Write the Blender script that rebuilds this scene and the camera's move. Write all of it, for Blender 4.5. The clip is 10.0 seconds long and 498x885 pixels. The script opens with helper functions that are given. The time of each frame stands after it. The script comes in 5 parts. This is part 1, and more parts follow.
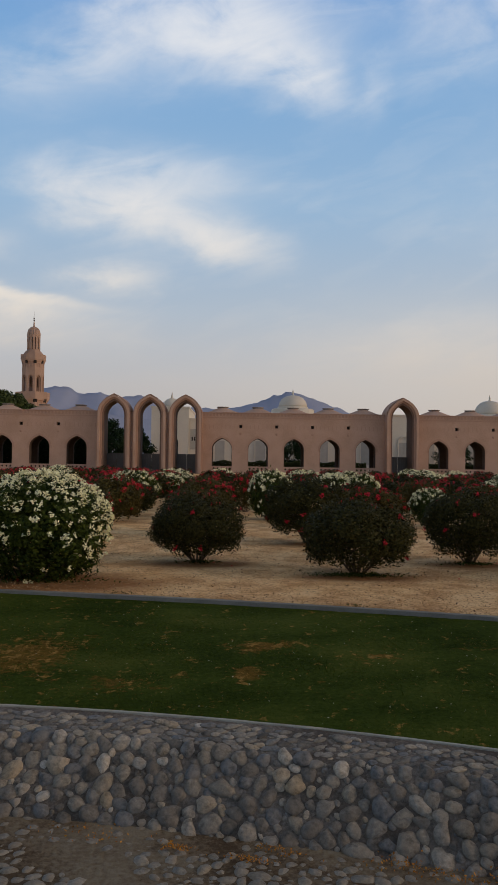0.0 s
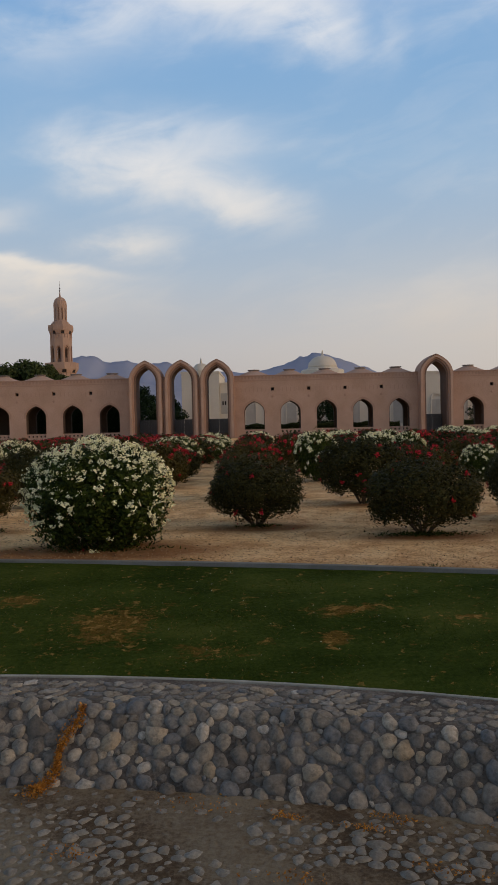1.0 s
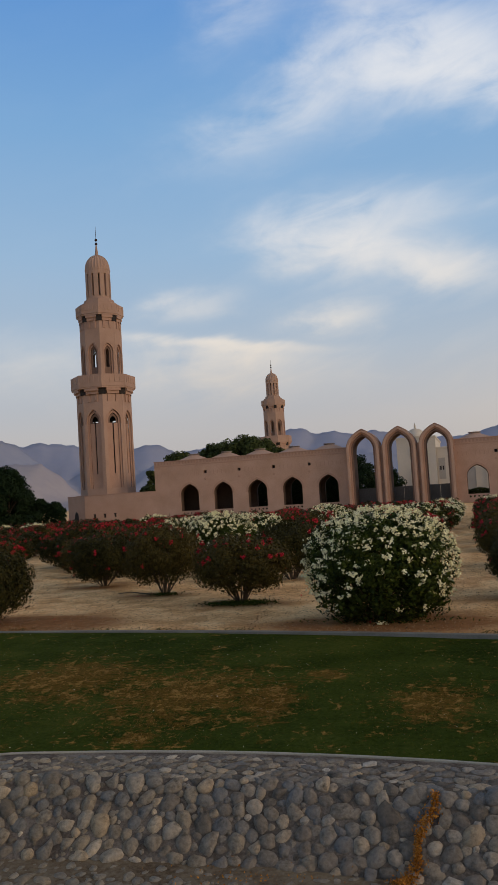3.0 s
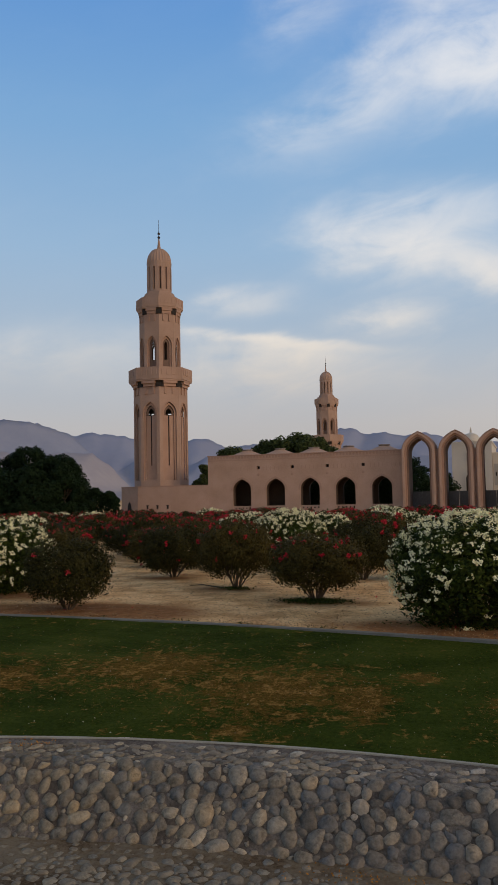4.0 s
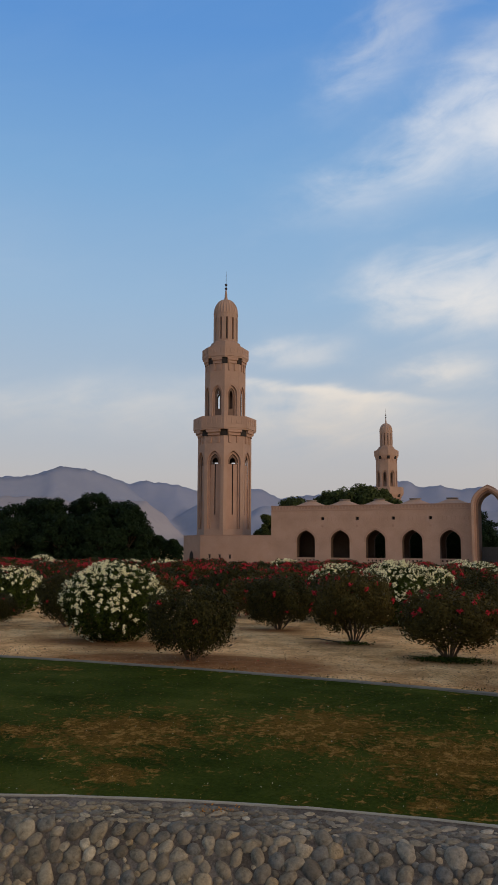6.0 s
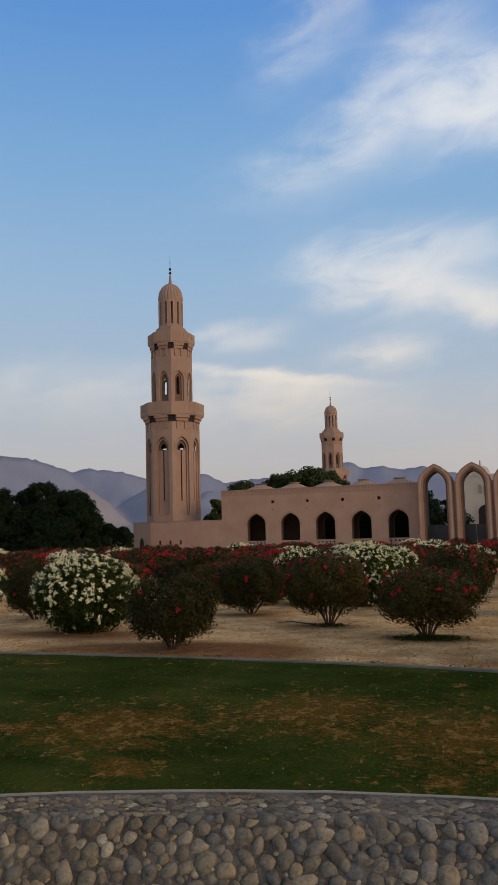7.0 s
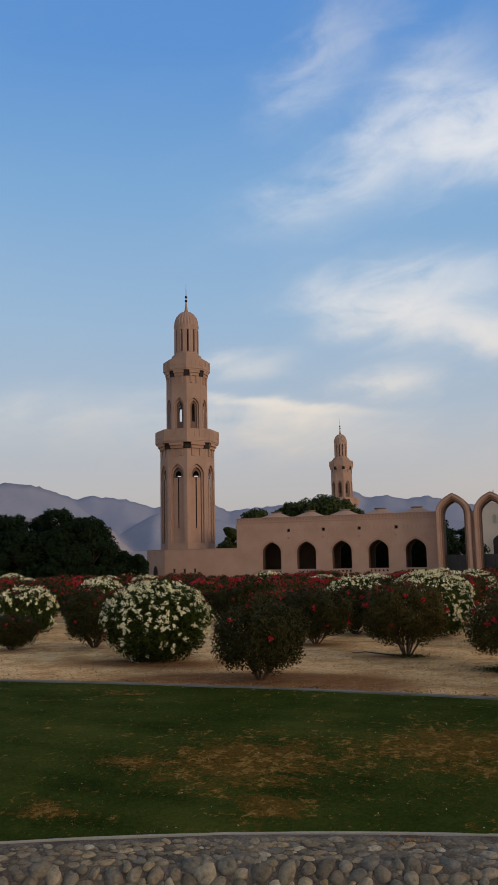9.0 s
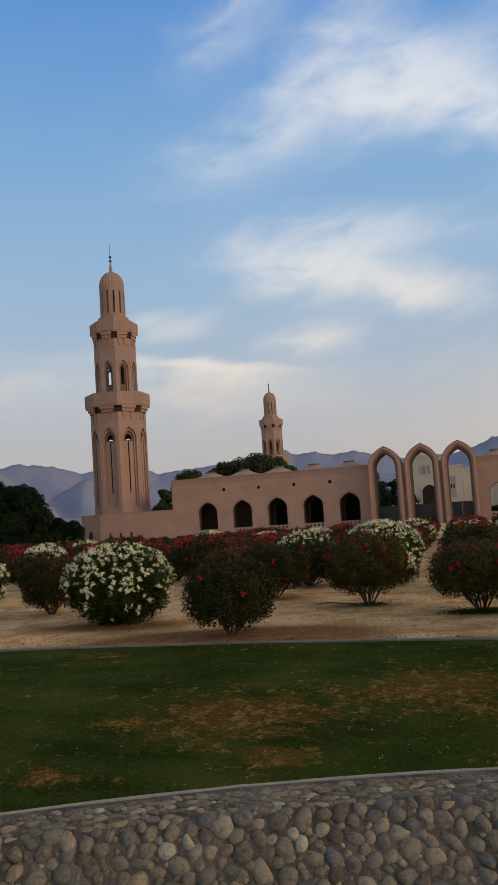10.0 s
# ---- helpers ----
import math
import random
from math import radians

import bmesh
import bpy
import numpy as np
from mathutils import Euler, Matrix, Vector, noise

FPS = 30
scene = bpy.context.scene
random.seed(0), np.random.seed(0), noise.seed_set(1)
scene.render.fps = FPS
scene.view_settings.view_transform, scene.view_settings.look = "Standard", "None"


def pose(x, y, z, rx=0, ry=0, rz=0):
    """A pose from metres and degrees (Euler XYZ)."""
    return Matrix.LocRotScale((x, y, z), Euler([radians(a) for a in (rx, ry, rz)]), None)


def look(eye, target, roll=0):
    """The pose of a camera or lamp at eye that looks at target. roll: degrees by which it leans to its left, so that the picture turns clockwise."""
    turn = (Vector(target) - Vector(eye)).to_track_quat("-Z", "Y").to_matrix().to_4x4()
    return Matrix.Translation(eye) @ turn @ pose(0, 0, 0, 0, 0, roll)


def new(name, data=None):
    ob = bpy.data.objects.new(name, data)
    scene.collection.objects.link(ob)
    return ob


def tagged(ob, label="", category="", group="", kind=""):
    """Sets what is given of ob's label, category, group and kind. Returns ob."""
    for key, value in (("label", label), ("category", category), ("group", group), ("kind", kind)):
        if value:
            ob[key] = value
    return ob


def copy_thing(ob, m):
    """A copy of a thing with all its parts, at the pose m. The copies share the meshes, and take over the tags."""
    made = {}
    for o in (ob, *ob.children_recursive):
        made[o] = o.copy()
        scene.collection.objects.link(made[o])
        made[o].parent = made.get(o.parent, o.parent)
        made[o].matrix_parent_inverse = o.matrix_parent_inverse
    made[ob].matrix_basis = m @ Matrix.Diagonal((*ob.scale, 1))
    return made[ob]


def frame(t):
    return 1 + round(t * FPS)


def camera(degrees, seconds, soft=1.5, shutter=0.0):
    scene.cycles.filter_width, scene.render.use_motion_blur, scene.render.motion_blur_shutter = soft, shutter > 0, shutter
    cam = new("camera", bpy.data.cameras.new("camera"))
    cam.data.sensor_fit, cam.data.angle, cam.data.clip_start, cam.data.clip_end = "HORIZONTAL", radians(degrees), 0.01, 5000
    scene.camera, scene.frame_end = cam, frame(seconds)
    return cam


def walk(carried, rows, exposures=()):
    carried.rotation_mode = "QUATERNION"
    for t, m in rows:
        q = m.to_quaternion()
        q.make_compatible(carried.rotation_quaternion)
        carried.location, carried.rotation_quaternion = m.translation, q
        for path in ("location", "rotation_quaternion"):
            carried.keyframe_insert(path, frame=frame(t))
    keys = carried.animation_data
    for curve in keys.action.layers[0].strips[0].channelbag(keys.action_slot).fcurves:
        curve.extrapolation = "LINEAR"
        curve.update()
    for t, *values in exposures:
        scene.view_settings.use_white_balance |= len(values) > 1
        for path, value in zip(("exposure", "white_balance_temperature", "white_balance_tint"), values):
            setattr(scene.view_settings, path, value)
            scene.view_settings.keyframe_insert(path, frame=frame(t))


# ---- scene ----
cam = camera(33.9, 10.0)
PATH = [
    (0, (-0.5, -1.233, 2.877), (-0.465, 0.766, 2.913), 0.8),
    (0.5, (-0.848, -1.053, 2.861), (-0.841, 0.947, 2.876), -0.6),
    (1, (-1.171, -0.891, 2.855), (-1.206, 1.108, 2.801), -1.3),
    (1.5, (-1.459, -0.861, 2.898), (-1.604, 1.131, 3.01), 1.0),
    (2, (-1.854, -0.71, 2.86), (-2.085, 1.274, 2.974), -0.2),
    (2.5, (-2.241, -0.648, 2.852), (-2.525, 1.331, 2.918), -1.9),
    (3, (-2.611, -0.679, 2.861), (-3.139, 1.245, 2.997), -3.6),
    (3.2, (-2.745, -0.7, 2.893), (-3.306, 1.215, 3.034), -1.8),
    (4.3, (-3.693, -0.928, 2.875), (-4.397, 0.939, 3.017), -1.8),
    (4.5, (-3.929, -0.805, 2.868), (-4.685, 1.032, 3.101), -2.0),
    (5, (-4.335, -0.948, 2.89), (-5.074, 0.884, 3.204), -4.4),
    (5.2, (-4.58, -0.869, 2.87), (-5.32, 0.971, 3.128), -3.1),
    (6.3, (-5.513, -0.924, 2.85), (-6.264, 0.912, 3.109), 0.7),
    (6.5, (-5.683, -0.953, 2.869), (-6.362, 0.914, 3.103), -0.8),
    (7, (-6.027, -1.054, 2.888), (-6.66, 0.831, 3.106), -1.5),
    (7.5, (-6.535, -1.027, 2.86), (-7.226, 0.833, 3.117), -2.2),
    (8, (-7.055, -1.032, 2.861), (-7.687, 0.852, 3.083), -3.0),
    (8.5, (-7.517, -1.201, 2.86), (-8.142, 0.688, 3.068), -2.1),
    (9, (-7.99, -1.237, 2.877), (-8.627, 0.637, 3.164), -1.1),
    (9.5, (-8.482, -1.208, 2.856), (-8.995, 0.717, 3.033), -2.5),
    (10, (-8.812, -1.239, 2.825), (-9.287, 0.695, 3.009), -3.8),
]
walk(cam, [(t, look(eye, target, roll)) for t, eye, target, roll in PATH])

# ---- world, sun ----
SUN_FROM = Vector((0.93, -0.24, 0.27)).normalized()


def math_node(nt, op, a, b=None, c=None):
    n = nt.nodes.new("ShaderNodeMath")
    n.operation = op
    for i, v in enumerate((a, b, c)):
        if v is None:
            continue
        if isinstance(v, (int, float)):
            n.inputs[i].default_value = v
        else:
            nt.links.new(v, n.inputs[i])
    return n.outputs[0]


def blobs(nt, u, v, spots):
    """Sum of soft ellipses (u, v, half length, half width, tilt in degrees, amount) over two coordinates."""
    total = None
    for cu, cv, a, b, tilt, amount in spots:
        c, s = math.cos(radians(tilt)), math.sin(radians(tilt))
        du, dv = math_node(nt, "SUBTRACT", u, cu), math_node(nt, "SUBTRACT", v, cv)
        p = math_node(nt, "MULTIPLY_ADD", du, c / a, math_node(nt, "MULTIPLY", dv, s / a))
        q = math_node(nt, "MULTIPLY_ADD", dv, c / b, math_node(nt, "MULTIPLY", du, -s / b))
        r = math_node(nt, "MULTIPLY_ADD", p, p, math_node(nt, "MULTIPLY", q, q))
        g = math_node(nt, "MULTIPLY", math_node(nt, "EXPONENT", math_node(nt, "MULTIPLY", r, -1.0)), amount)
        total = g if total is None else math_node(nt, "ADD", total, g)
    return total


def ramp_node(nt, fac, stops):
    n = nt.nodes.new("ShaderNodeValToRGB")
    e = n.color_ramp.elements
    while len(e) < len(stops):
        e.new(0.5)
    for el, (p, col) in zip(e, stops):
        el.position, el.color = p, (*col, 1)
    nt.links.new(fac, n.inputs[0])
    return n.outputs[0]


def mix_node(nt, fac, a, b, mode="MIX"):
    n = nt.nodes.new("ShaderNodeMix")
    n.data_type, n.blend_type = "RGBA", mode
    for sock, v in ((n.inputs[0], fac), (n.inputs[6], a), (n.inputs[7], b)):
        if isinstance(v, (int, float)):
            sock.default_value = v
        elif isinstance(v, tuple):
            sock.default_value = (*v, 1)
        else:
            nt.links.new(v, sock)
    return n.outputs[2]


def noise_node(nt, vec, scale, detail=5.0, rough=0.55, distort=0.0):
    n = nt.nodes.new("ShaderNodeTexNoise")
    n.inputs["Scale"].default_value, n.inputs["Detail"].default_value = scale, detail
    n.inputs["Roughness"].default_value, n.inputs["Distortion"].default_value = rough, distort
    if vec is not None:
        nt.links.new(vec, n.inputs["Vector"])
    return n.outputs["Fac"]


CLOUDS = [  # azimuth, elevation, half length, half width, tilt, amount
    (0.5, 27.6, 5.5, 2.3, -12, 1.0), (4.5, 25.4, 2.6, 1.6, -40, 0.7), (-8.0, 26.0, 8.0, 2.2, 12, 0.37), (-3.5, 28.4, 5.0, 1.5, 10, 0.4), (9.8, 24.2, 1.2, 2.4, -35, 0.2),
    (-12.5, 24.8, 5.5, 1.4, 14, 0.22), (-12.2, 33.2, 4.5, 2.0, 30, 0.45), (-5.5, 30.5, 5.0, 1.8, 25, 0.45),
    (-7.6, 17.1, 4.8, 1.8, -7, 1.15), (-0.6, 15.0, 3.2, 1.2, -14, 0.8), (-3.5, 19.0, 6.0, 1.2, -5, 0.35), (-16.8, 10.85, 5.2, 0.36, -4, 1.6), (-16.4, 10.0, 4.6, 0.8, -3, 0.9), (-17.0, 8.4, 8.0, 1.8, 0, 0.6),
    (-8.0, 12.3, 2.6, 0.8, 4, 0.75), (-18.5, 13.8, 3.0, 0.9, 8, 0.42), (15.0, 7.0, 9.0, 2.4, 0, 0.35), (17.0, 28.0, 5.0, 3.0, 0, 0.4), (11.0, 30.5, 4.5, 2.0, 10, 0.5),
    (-33.0, 9.8, 9.0, 1.6, 2, 0.34), (40.0, 20.0, 16.0, 4.0, 8, 0.7), (-70.0, 24.0, 18.0, 4.0, -8, 0.5), (110.0, 22.0, 30.0, 6.0, 0, 0.6), (-140.0, 30.0, 30.0, 6.0, 5, 0.5),
]
world = bpy.data.worlds.new("sky")
scene.world = world
world.use_nodes = True
wt = world.node_tree
wt.nodes.clear()
coord = wt.nodes.new("ShaderNodeTexCoord")
split = wt.nodes.new("ShaderNodeSeparateXYZ")
wt.links.new(coord.outputs["Generated"], split.inputs[0])
az = math_node(wt, "MULTIPLY", math_node(wt, "ARCTAN2", split.outputs[0], split.outputs[1]), 57.2958)
el = math_node(wt, "MULTIPLY", math_node(wt, "ARCSINE", split.outputs[2]), 57.2958)
flat = wt.nodes.new("ShaderNodeCombineXYZ")
wt.links.new(math_node(wt, "MULTIPLY_ADD", az, 0.10, math_node(wt, "MULTIPLY", el, -0.05)), flat.inputs[0])
wt.links.new(math_node(wt, "MULTIPLY_ADD", el, 0.26, math_node(wt, "MULTIPLY", az, -0.035)), flat.inputs[1])
even = wt.nodes.new("ShaderNodeCombineXYZ")
wt.links.new(math_node(wt, "MULTIPLY", az, 0.16), even.inputs[0])
wt.links.new(math_node(wt, "MULTIPLY", el, 0.26), even.inputs[1])
even.inputs[2].default_value = 3.7
wisps = noise_node(wt, flat.outputs[0], 1.6, 8.0, 0.56, 0.8)
curl = noise_node(wt, even.outputs[0], 1.2, 7.0, 0.58, 0.3)
curl_2 = noise_node(wt, flat.outputs[0], 0.8, 5.0, 0.55, 0.2)
az_w = math_node(wt, "MULTIPLY_ADD", math_node(wt, "SUBTRACT", curl, 0.5), 7.0, az)
el_w = math_node(wt, "MULTIPLY_ADD", math_node(wt, "SUBTRACT", curl_2, 0.5), 3.0, el)
shape = blobs(wt, az_w, el_w, CLOUDS)
rag = math_node(wt, "ADD", math_node(wt, "MULTIPLY", wisps, 1.5), math_node(wt, "MULTIPLY", curl, 1.6))
dens = math_node(wt, "MULTIPLY", shape, math_node(wt, "SUBTRACT", rag, 0.86))
veil = math_node(wt, "MULTIPLY", math_node(wt, "MAXIMUM", math_node(wt, "SUBTRACT", math_node(wt, "MULTIPLY_ADD", curl_2, 0.5, math_node(wt, "MULTIPLY", wisps, 0.5)), 0.49), 0.0), 0.5)
east = math_node(wt, "MINIMUM", math_node(wt, "MAXIMUM", math_node(wt, "MULTIPLY_ADD", az, 0.06, 1.25), 0.12), 1.0)
dens = math_node(wt, "MULTIPLY_ADD", dens, 1.25, math_node(wt, "MULTIPLY", veil, east))
soft = math_node(wt, "SUBTRACT", 1.0, math_node(wt, "EXPONENT", math_node(wt, "MULTIPLY", math_node(wt, "MAXIMUM", dens, 0.0), -1.4)))
grade = ramp_node(wt, math_node(wt, "DIVIDE", el, 90.0), [
    (0.0, (0.46, 0.41, 0.395)), (0.055, (0.50, 0.485, 0.50)), (0.11, (0.42, 0.505, 0.61)), (0.19, (0.318, 0.487, 0.69)),
    (0.28, (0.210, 0.415, 0.70)), (0.38, (0.115, 0.305, 0.68)), (0.45, (0.102, 0.28, 0.65)), (0.56, (0.15, 0.165, 0.175)), (0.72, (0.28, 0.205, 0.12)), (1.0, (0.265, 0.19, 0.105))])
glow = blobs(wt, az, el, [(32.0, 4.0, 28.0, 6.0, 0, 0.42), (112.0, 6.0, 44.0, 22.0, 0, 1.0), (-155.0, 6.0, 70.0, 16.0, 0, 0.40)])
grade = mix_node(wt, glow, grade, (0.78, 0.57, 0.40))
haze = blobs(wt, az, el, [(15.0, 6.0, 17.0, 5.0, 0, 0.32)])
grade = mix_node(wt, haze, grade, (0.67, 0.675, 0.66))
puff = ramp_node(wt, math_node(wt, "DIVIDE", el, 90.0), [(0.05, (0.64, 0.545, 0.47)), (0.095, (0.80, 0.70, 0.60)), (0.13, (0.90, 0.82, 0.73)), (0.22, (0.90, 0.88, 0.87)), (0.34, (0.84, 0.86, 0.90)), (0.6, (0.3, 0.29, 0.28))])
sky = wt.nodes.new("ShaderNodeTexSky")
sky.sky_type, sky.sun_disc = "NISHITA", False
sky.sun_elevation = math.asin(SUN_FROM.z)
sky.sun_rotation = math.atan2(SUN_FROM.x, SUN_FROM.y)
sky.dust_density = 2.0
toned = mix_node(wt, soft, grade, puff)
tenfold = mix_node(wt, 1.0, toned, (10.0, 10.0, 10.0), "MULTIPLY")
both = mix_node(wt, 0.9, sky.outputs[0], tenfold)
bg = wt.nodes.new("ShaderNodeBackground")
bg.inputs[1].default_value = 0.1
wt.links.new(both, bg.inputs[0])
out = wt.nodes.new("ShaderNodeOutputWorld")
wt.links.new(bg.outputs[0], out.inputs[0])

sun_data = bpy.data.lights.new("sun", "SUN")
sun_data.energy, sun_data.angle, sun_data.color = 1.05, radians(24), (1.0, 0.72, 0.50)
sun = new("sun", sun_data)
sun.matrix_world = look(SUN_FROM * 50, (0, 0, 0))


# ---- materials ----
def surf(name, cols, scale=3.0, rough=0.85, bump=0.25, bscale=40.0, vary=0.0, island=False, metal=0.0, dist=0.01, spec=0.3, spread=0.32):
    """A noise-varied surface: a list of base colours from low to high noise, fine grain and relief."""
    m = bpy.data.materials.new(name)
    m.use_nodes = True
    nt = m.node_tree
    b = nt.nodes["Principled BSDF"]
    tc = nt.nodes.new("ShaderNodeTexCoord")
    vec = tc.outputs["Object"]
    big = noise_node(nt, vec, scale, 4.0, 0.55)
    fine = noise_node(nt, vec, bscale, 6.0, 0.65)
    fac = math_node(nt, "MULTIPLY_ADD", fine, 0.45, math_node(nt, "MULTIPLY", big, 0.55))
    n = len(cols)
    stops = [(0.5 - spread / 2 + spread * i / max(1, n - 1), c) for i, c in enumerate(cols)]
    col = ramp_node(nt, fac, stops)
    if vary:
        if island:
            r = nt.nodes.new("ShaderNodeNewGeometry").outputs["Random Per Island"]
        else:
            r = nt.nodes.new("ShaderNodeObjectInfo").outputs["Random"]
        v = math_node(nt, "MULTIPLY_ADD", r, 2 * vary, 1 - vary)
        hsv = nt.nodes.new("ShaderNodeHueSaturation")
        nt.links.new(v, hsv.inputs["Value"])
        nt.links.new(col, hsv.inputs["Color"])
        col = hsv.outputs[0]
    nt.links.new(col, b.inputs["Base Color"])
    b.inputs["Roughness"].default_value, b.inputs["Metallic"].default_value = rough, metal
    b.inputs["Specular IOR Level"].default_value = spec
    bp = nt.nodes.new("ShaderNodeBump")
    bp.inputs["Strength"].default_value, bp.inputs["Distance"].default_value = bump, dist
    nt.links.new(fine, bp.inputs["Height"])
    nt.links.new(bp.outputs[0], b.inputs["Normal"])
    return m


def leafy(name, a, b2, trans=0.14, rough=0.55):
    """Leaves or petals: a colour for each one between two, with some light let through."""
    m = bpy.data.materials.new(name)
    m.use_nodes = True
    nt = m.node_tree
    b = nt.nodes["Principled BSDF"]
    r = nt.nodes.new("ShaderNodeNewGeometry").outputs["Random Per Island"]
    col = ramp_node(nt, r, [(0.0, a), (1.0, b2)])
    nt.links.new(col, b.inputs["Base Color"])
    b.inputs["Roughness"].default_value = rough
    b.inputs["Specular IOR Level"].default_value = 0.06
    t = nt.nodes.new("ShaderNodeBsdfTranslucent")
    nt.links.new(col, t.inputs[0])
    mx = nt.nodes.new("ShaderNodeMixShader")
    mx.inputs[0].default_value = trans
    nt.links.new(b.outputs[0], mx.inputs[1])
    nt.links.new(t.outputs[0], mx.inputs[2])
    nt.links.new(mx.outputs[0], nt.nodes["Material Output"].inputs[0])
    return m


def stone_mat(name, island, dust=0.0):
    """River stones: each its own grey, blue-grey, tan or pale tone, with speckles."""
    m = bpy.data.materials.new(name)
    m.use_nodes = True
    nt = m.node_tree
    b = nt.nodes["Principled BSDF"]
    r = nt.nodes.new("ShaderNodeNewGeometry").outputs["Random Per Island"] if island else nt.nodes.new("ShaderNodeObjectInfo").outputs["Random"]
    tone = ramp_node(nt, r, [(0.0, (0.105, 0.096, 0.080)), (0.14, (0.190, 0.172, 0.142)), (0.30, (0.290, 0.250, 0.185)), (0.40, (0.168, 0.174, 0.170)), (0.48, (0.175, 0.172, 0.160)), (0.60, (0.292, 0.258, 0.199)),
                             (0.72, (0.165, 0.150, 0.126)), (0.84, (0.365, 0.328, 0.262)), (0.92, (0.37, 0.29, 0.185)), (1.0, (0.50, 0.46, 0.38))])
    if dust:  # worn and bleached on the bed
        tone = mix_node(nt, 0.55, tone, (0.36, 0.34, 0.27))
    geo = nt.nodes.new("ShaderNodeNewGeometry").outputs["Position"]
    fine = noise_node(nt, geo, 22.0, 8.0, 0.72)
    big = noise_node(nt, geo, 9.0, 3.0, 0.5)
    v = math_node(nt, "MULTIPLY_ADD", fine, 2.1, math_node(nt, "MULTIPLY_ADD", big, 1.5, -0.80))
    hsv = nt.nodes.new("ShaderNodeHueSaturation")
    nt.links.new(v, hsv.inputs["Value"])
    nt.links.new(tone, hsv.inputs["Color"])
    # mortar smeared up round the rim of each stone
    rim = nt.nodes.new("ShaderNodeAttribute")
    rim.attribute_name = "rise"
    smear = math_node(nt, "MULTIPLY_ADD", rim.outputs["Fac"], -2.6, math_node(nt, "MULTIPLY_ADD", noise_node(nt, geo, 11.0, 6.0, 0.68), 3.0, dust - 0.36))
    stain = math_node(nt, "MULTIPLY_ADD", big, 1.5, dust - 0.66)
    cover = math_node(nt, "MINIMUM", math_node(nt, "MAXIMUM", math_node(nt, "MAXIMUM", smear, stain), 0.0), 0.75)
    # warmer, lighter tan stones towards the far end of the bank
    along = nt.nodes.new("ShaderNodeSeparateXYZ")
    nt.links.new(geo, along.inputs[0])
    west = math_node(nt, "MINIMUM", math_node(nt, "MAXIMUM", math_node(nt, "MULTIPLY_ADD", along.outputs[0], -0.16, -0.75), 0.0), 1.0)
    own = mix_node(nt, west, hsv.outputs[0], mix_node(nt, 1.0, hsv.outputs[0], (1.13, 1.08, 0.91), "MULTIPLY"))
    nt.links.new(mix_node(nt, cover, own, (0.165, 0.134, 0.10)), b.inputs["Base Color"])
    b.inputs["Roughness"].default_value = 0.85
    b.inputs["Specular IOR Level"].default_value = 0.15
    bp = nt.nodes.new("ShaderNodeBump")
    bp.inputs["Strength"].default_value, bp.inputs["Distance"].default_value = 0.6, 0.03
    nt.links.new(fine, bp.inputs["Height"])
    nt.links.new(bp.outputs[0], b.inputs["Normal"])
    return m


DRY = [  # worn brown spots of the lawn
    (-12.2, 10.4, 1.34, 1.2, 0, 1.26), (-9.6, 11.35, 1.22, 1.02, 0, 0.86), (-13.85, 8, 0.46, 0.29, 0, 1.15), (-11.25, 8.9, 0.49, 0.36, 0, 1.03), (-13.8, 9.95, 0.44, 0.26, 0, 0.92),
    (-16, 14.1, 0.61, 0.48, 0, 0.69), (-7, 10.85, 1.28, 1.38, 0, 1.15), (-9.05, 11.95, 0.79, 0.72, 0, 0.69), (-5.6, 10.6, 0.34, 0.72, 0, 1.03), (-7.1, 9.3, 0.37, 0.24, 0, 0.69),
    (-3.42, 10.6, 0.67, 0.78, 0, 1.15), (0, 10.85, 0.51, 0.19, 0, 1.15), (-0.3, 9.76, 0.21, 0.29, 0, 1.26), (-5, 11.83, 0.29, 0.29, 0, 1.15), (-1.8, 9.5, 0.85, 0.3, 0, 0.52), (1.6, 10.3, 0.43, 0.17, 0, 0.8)]


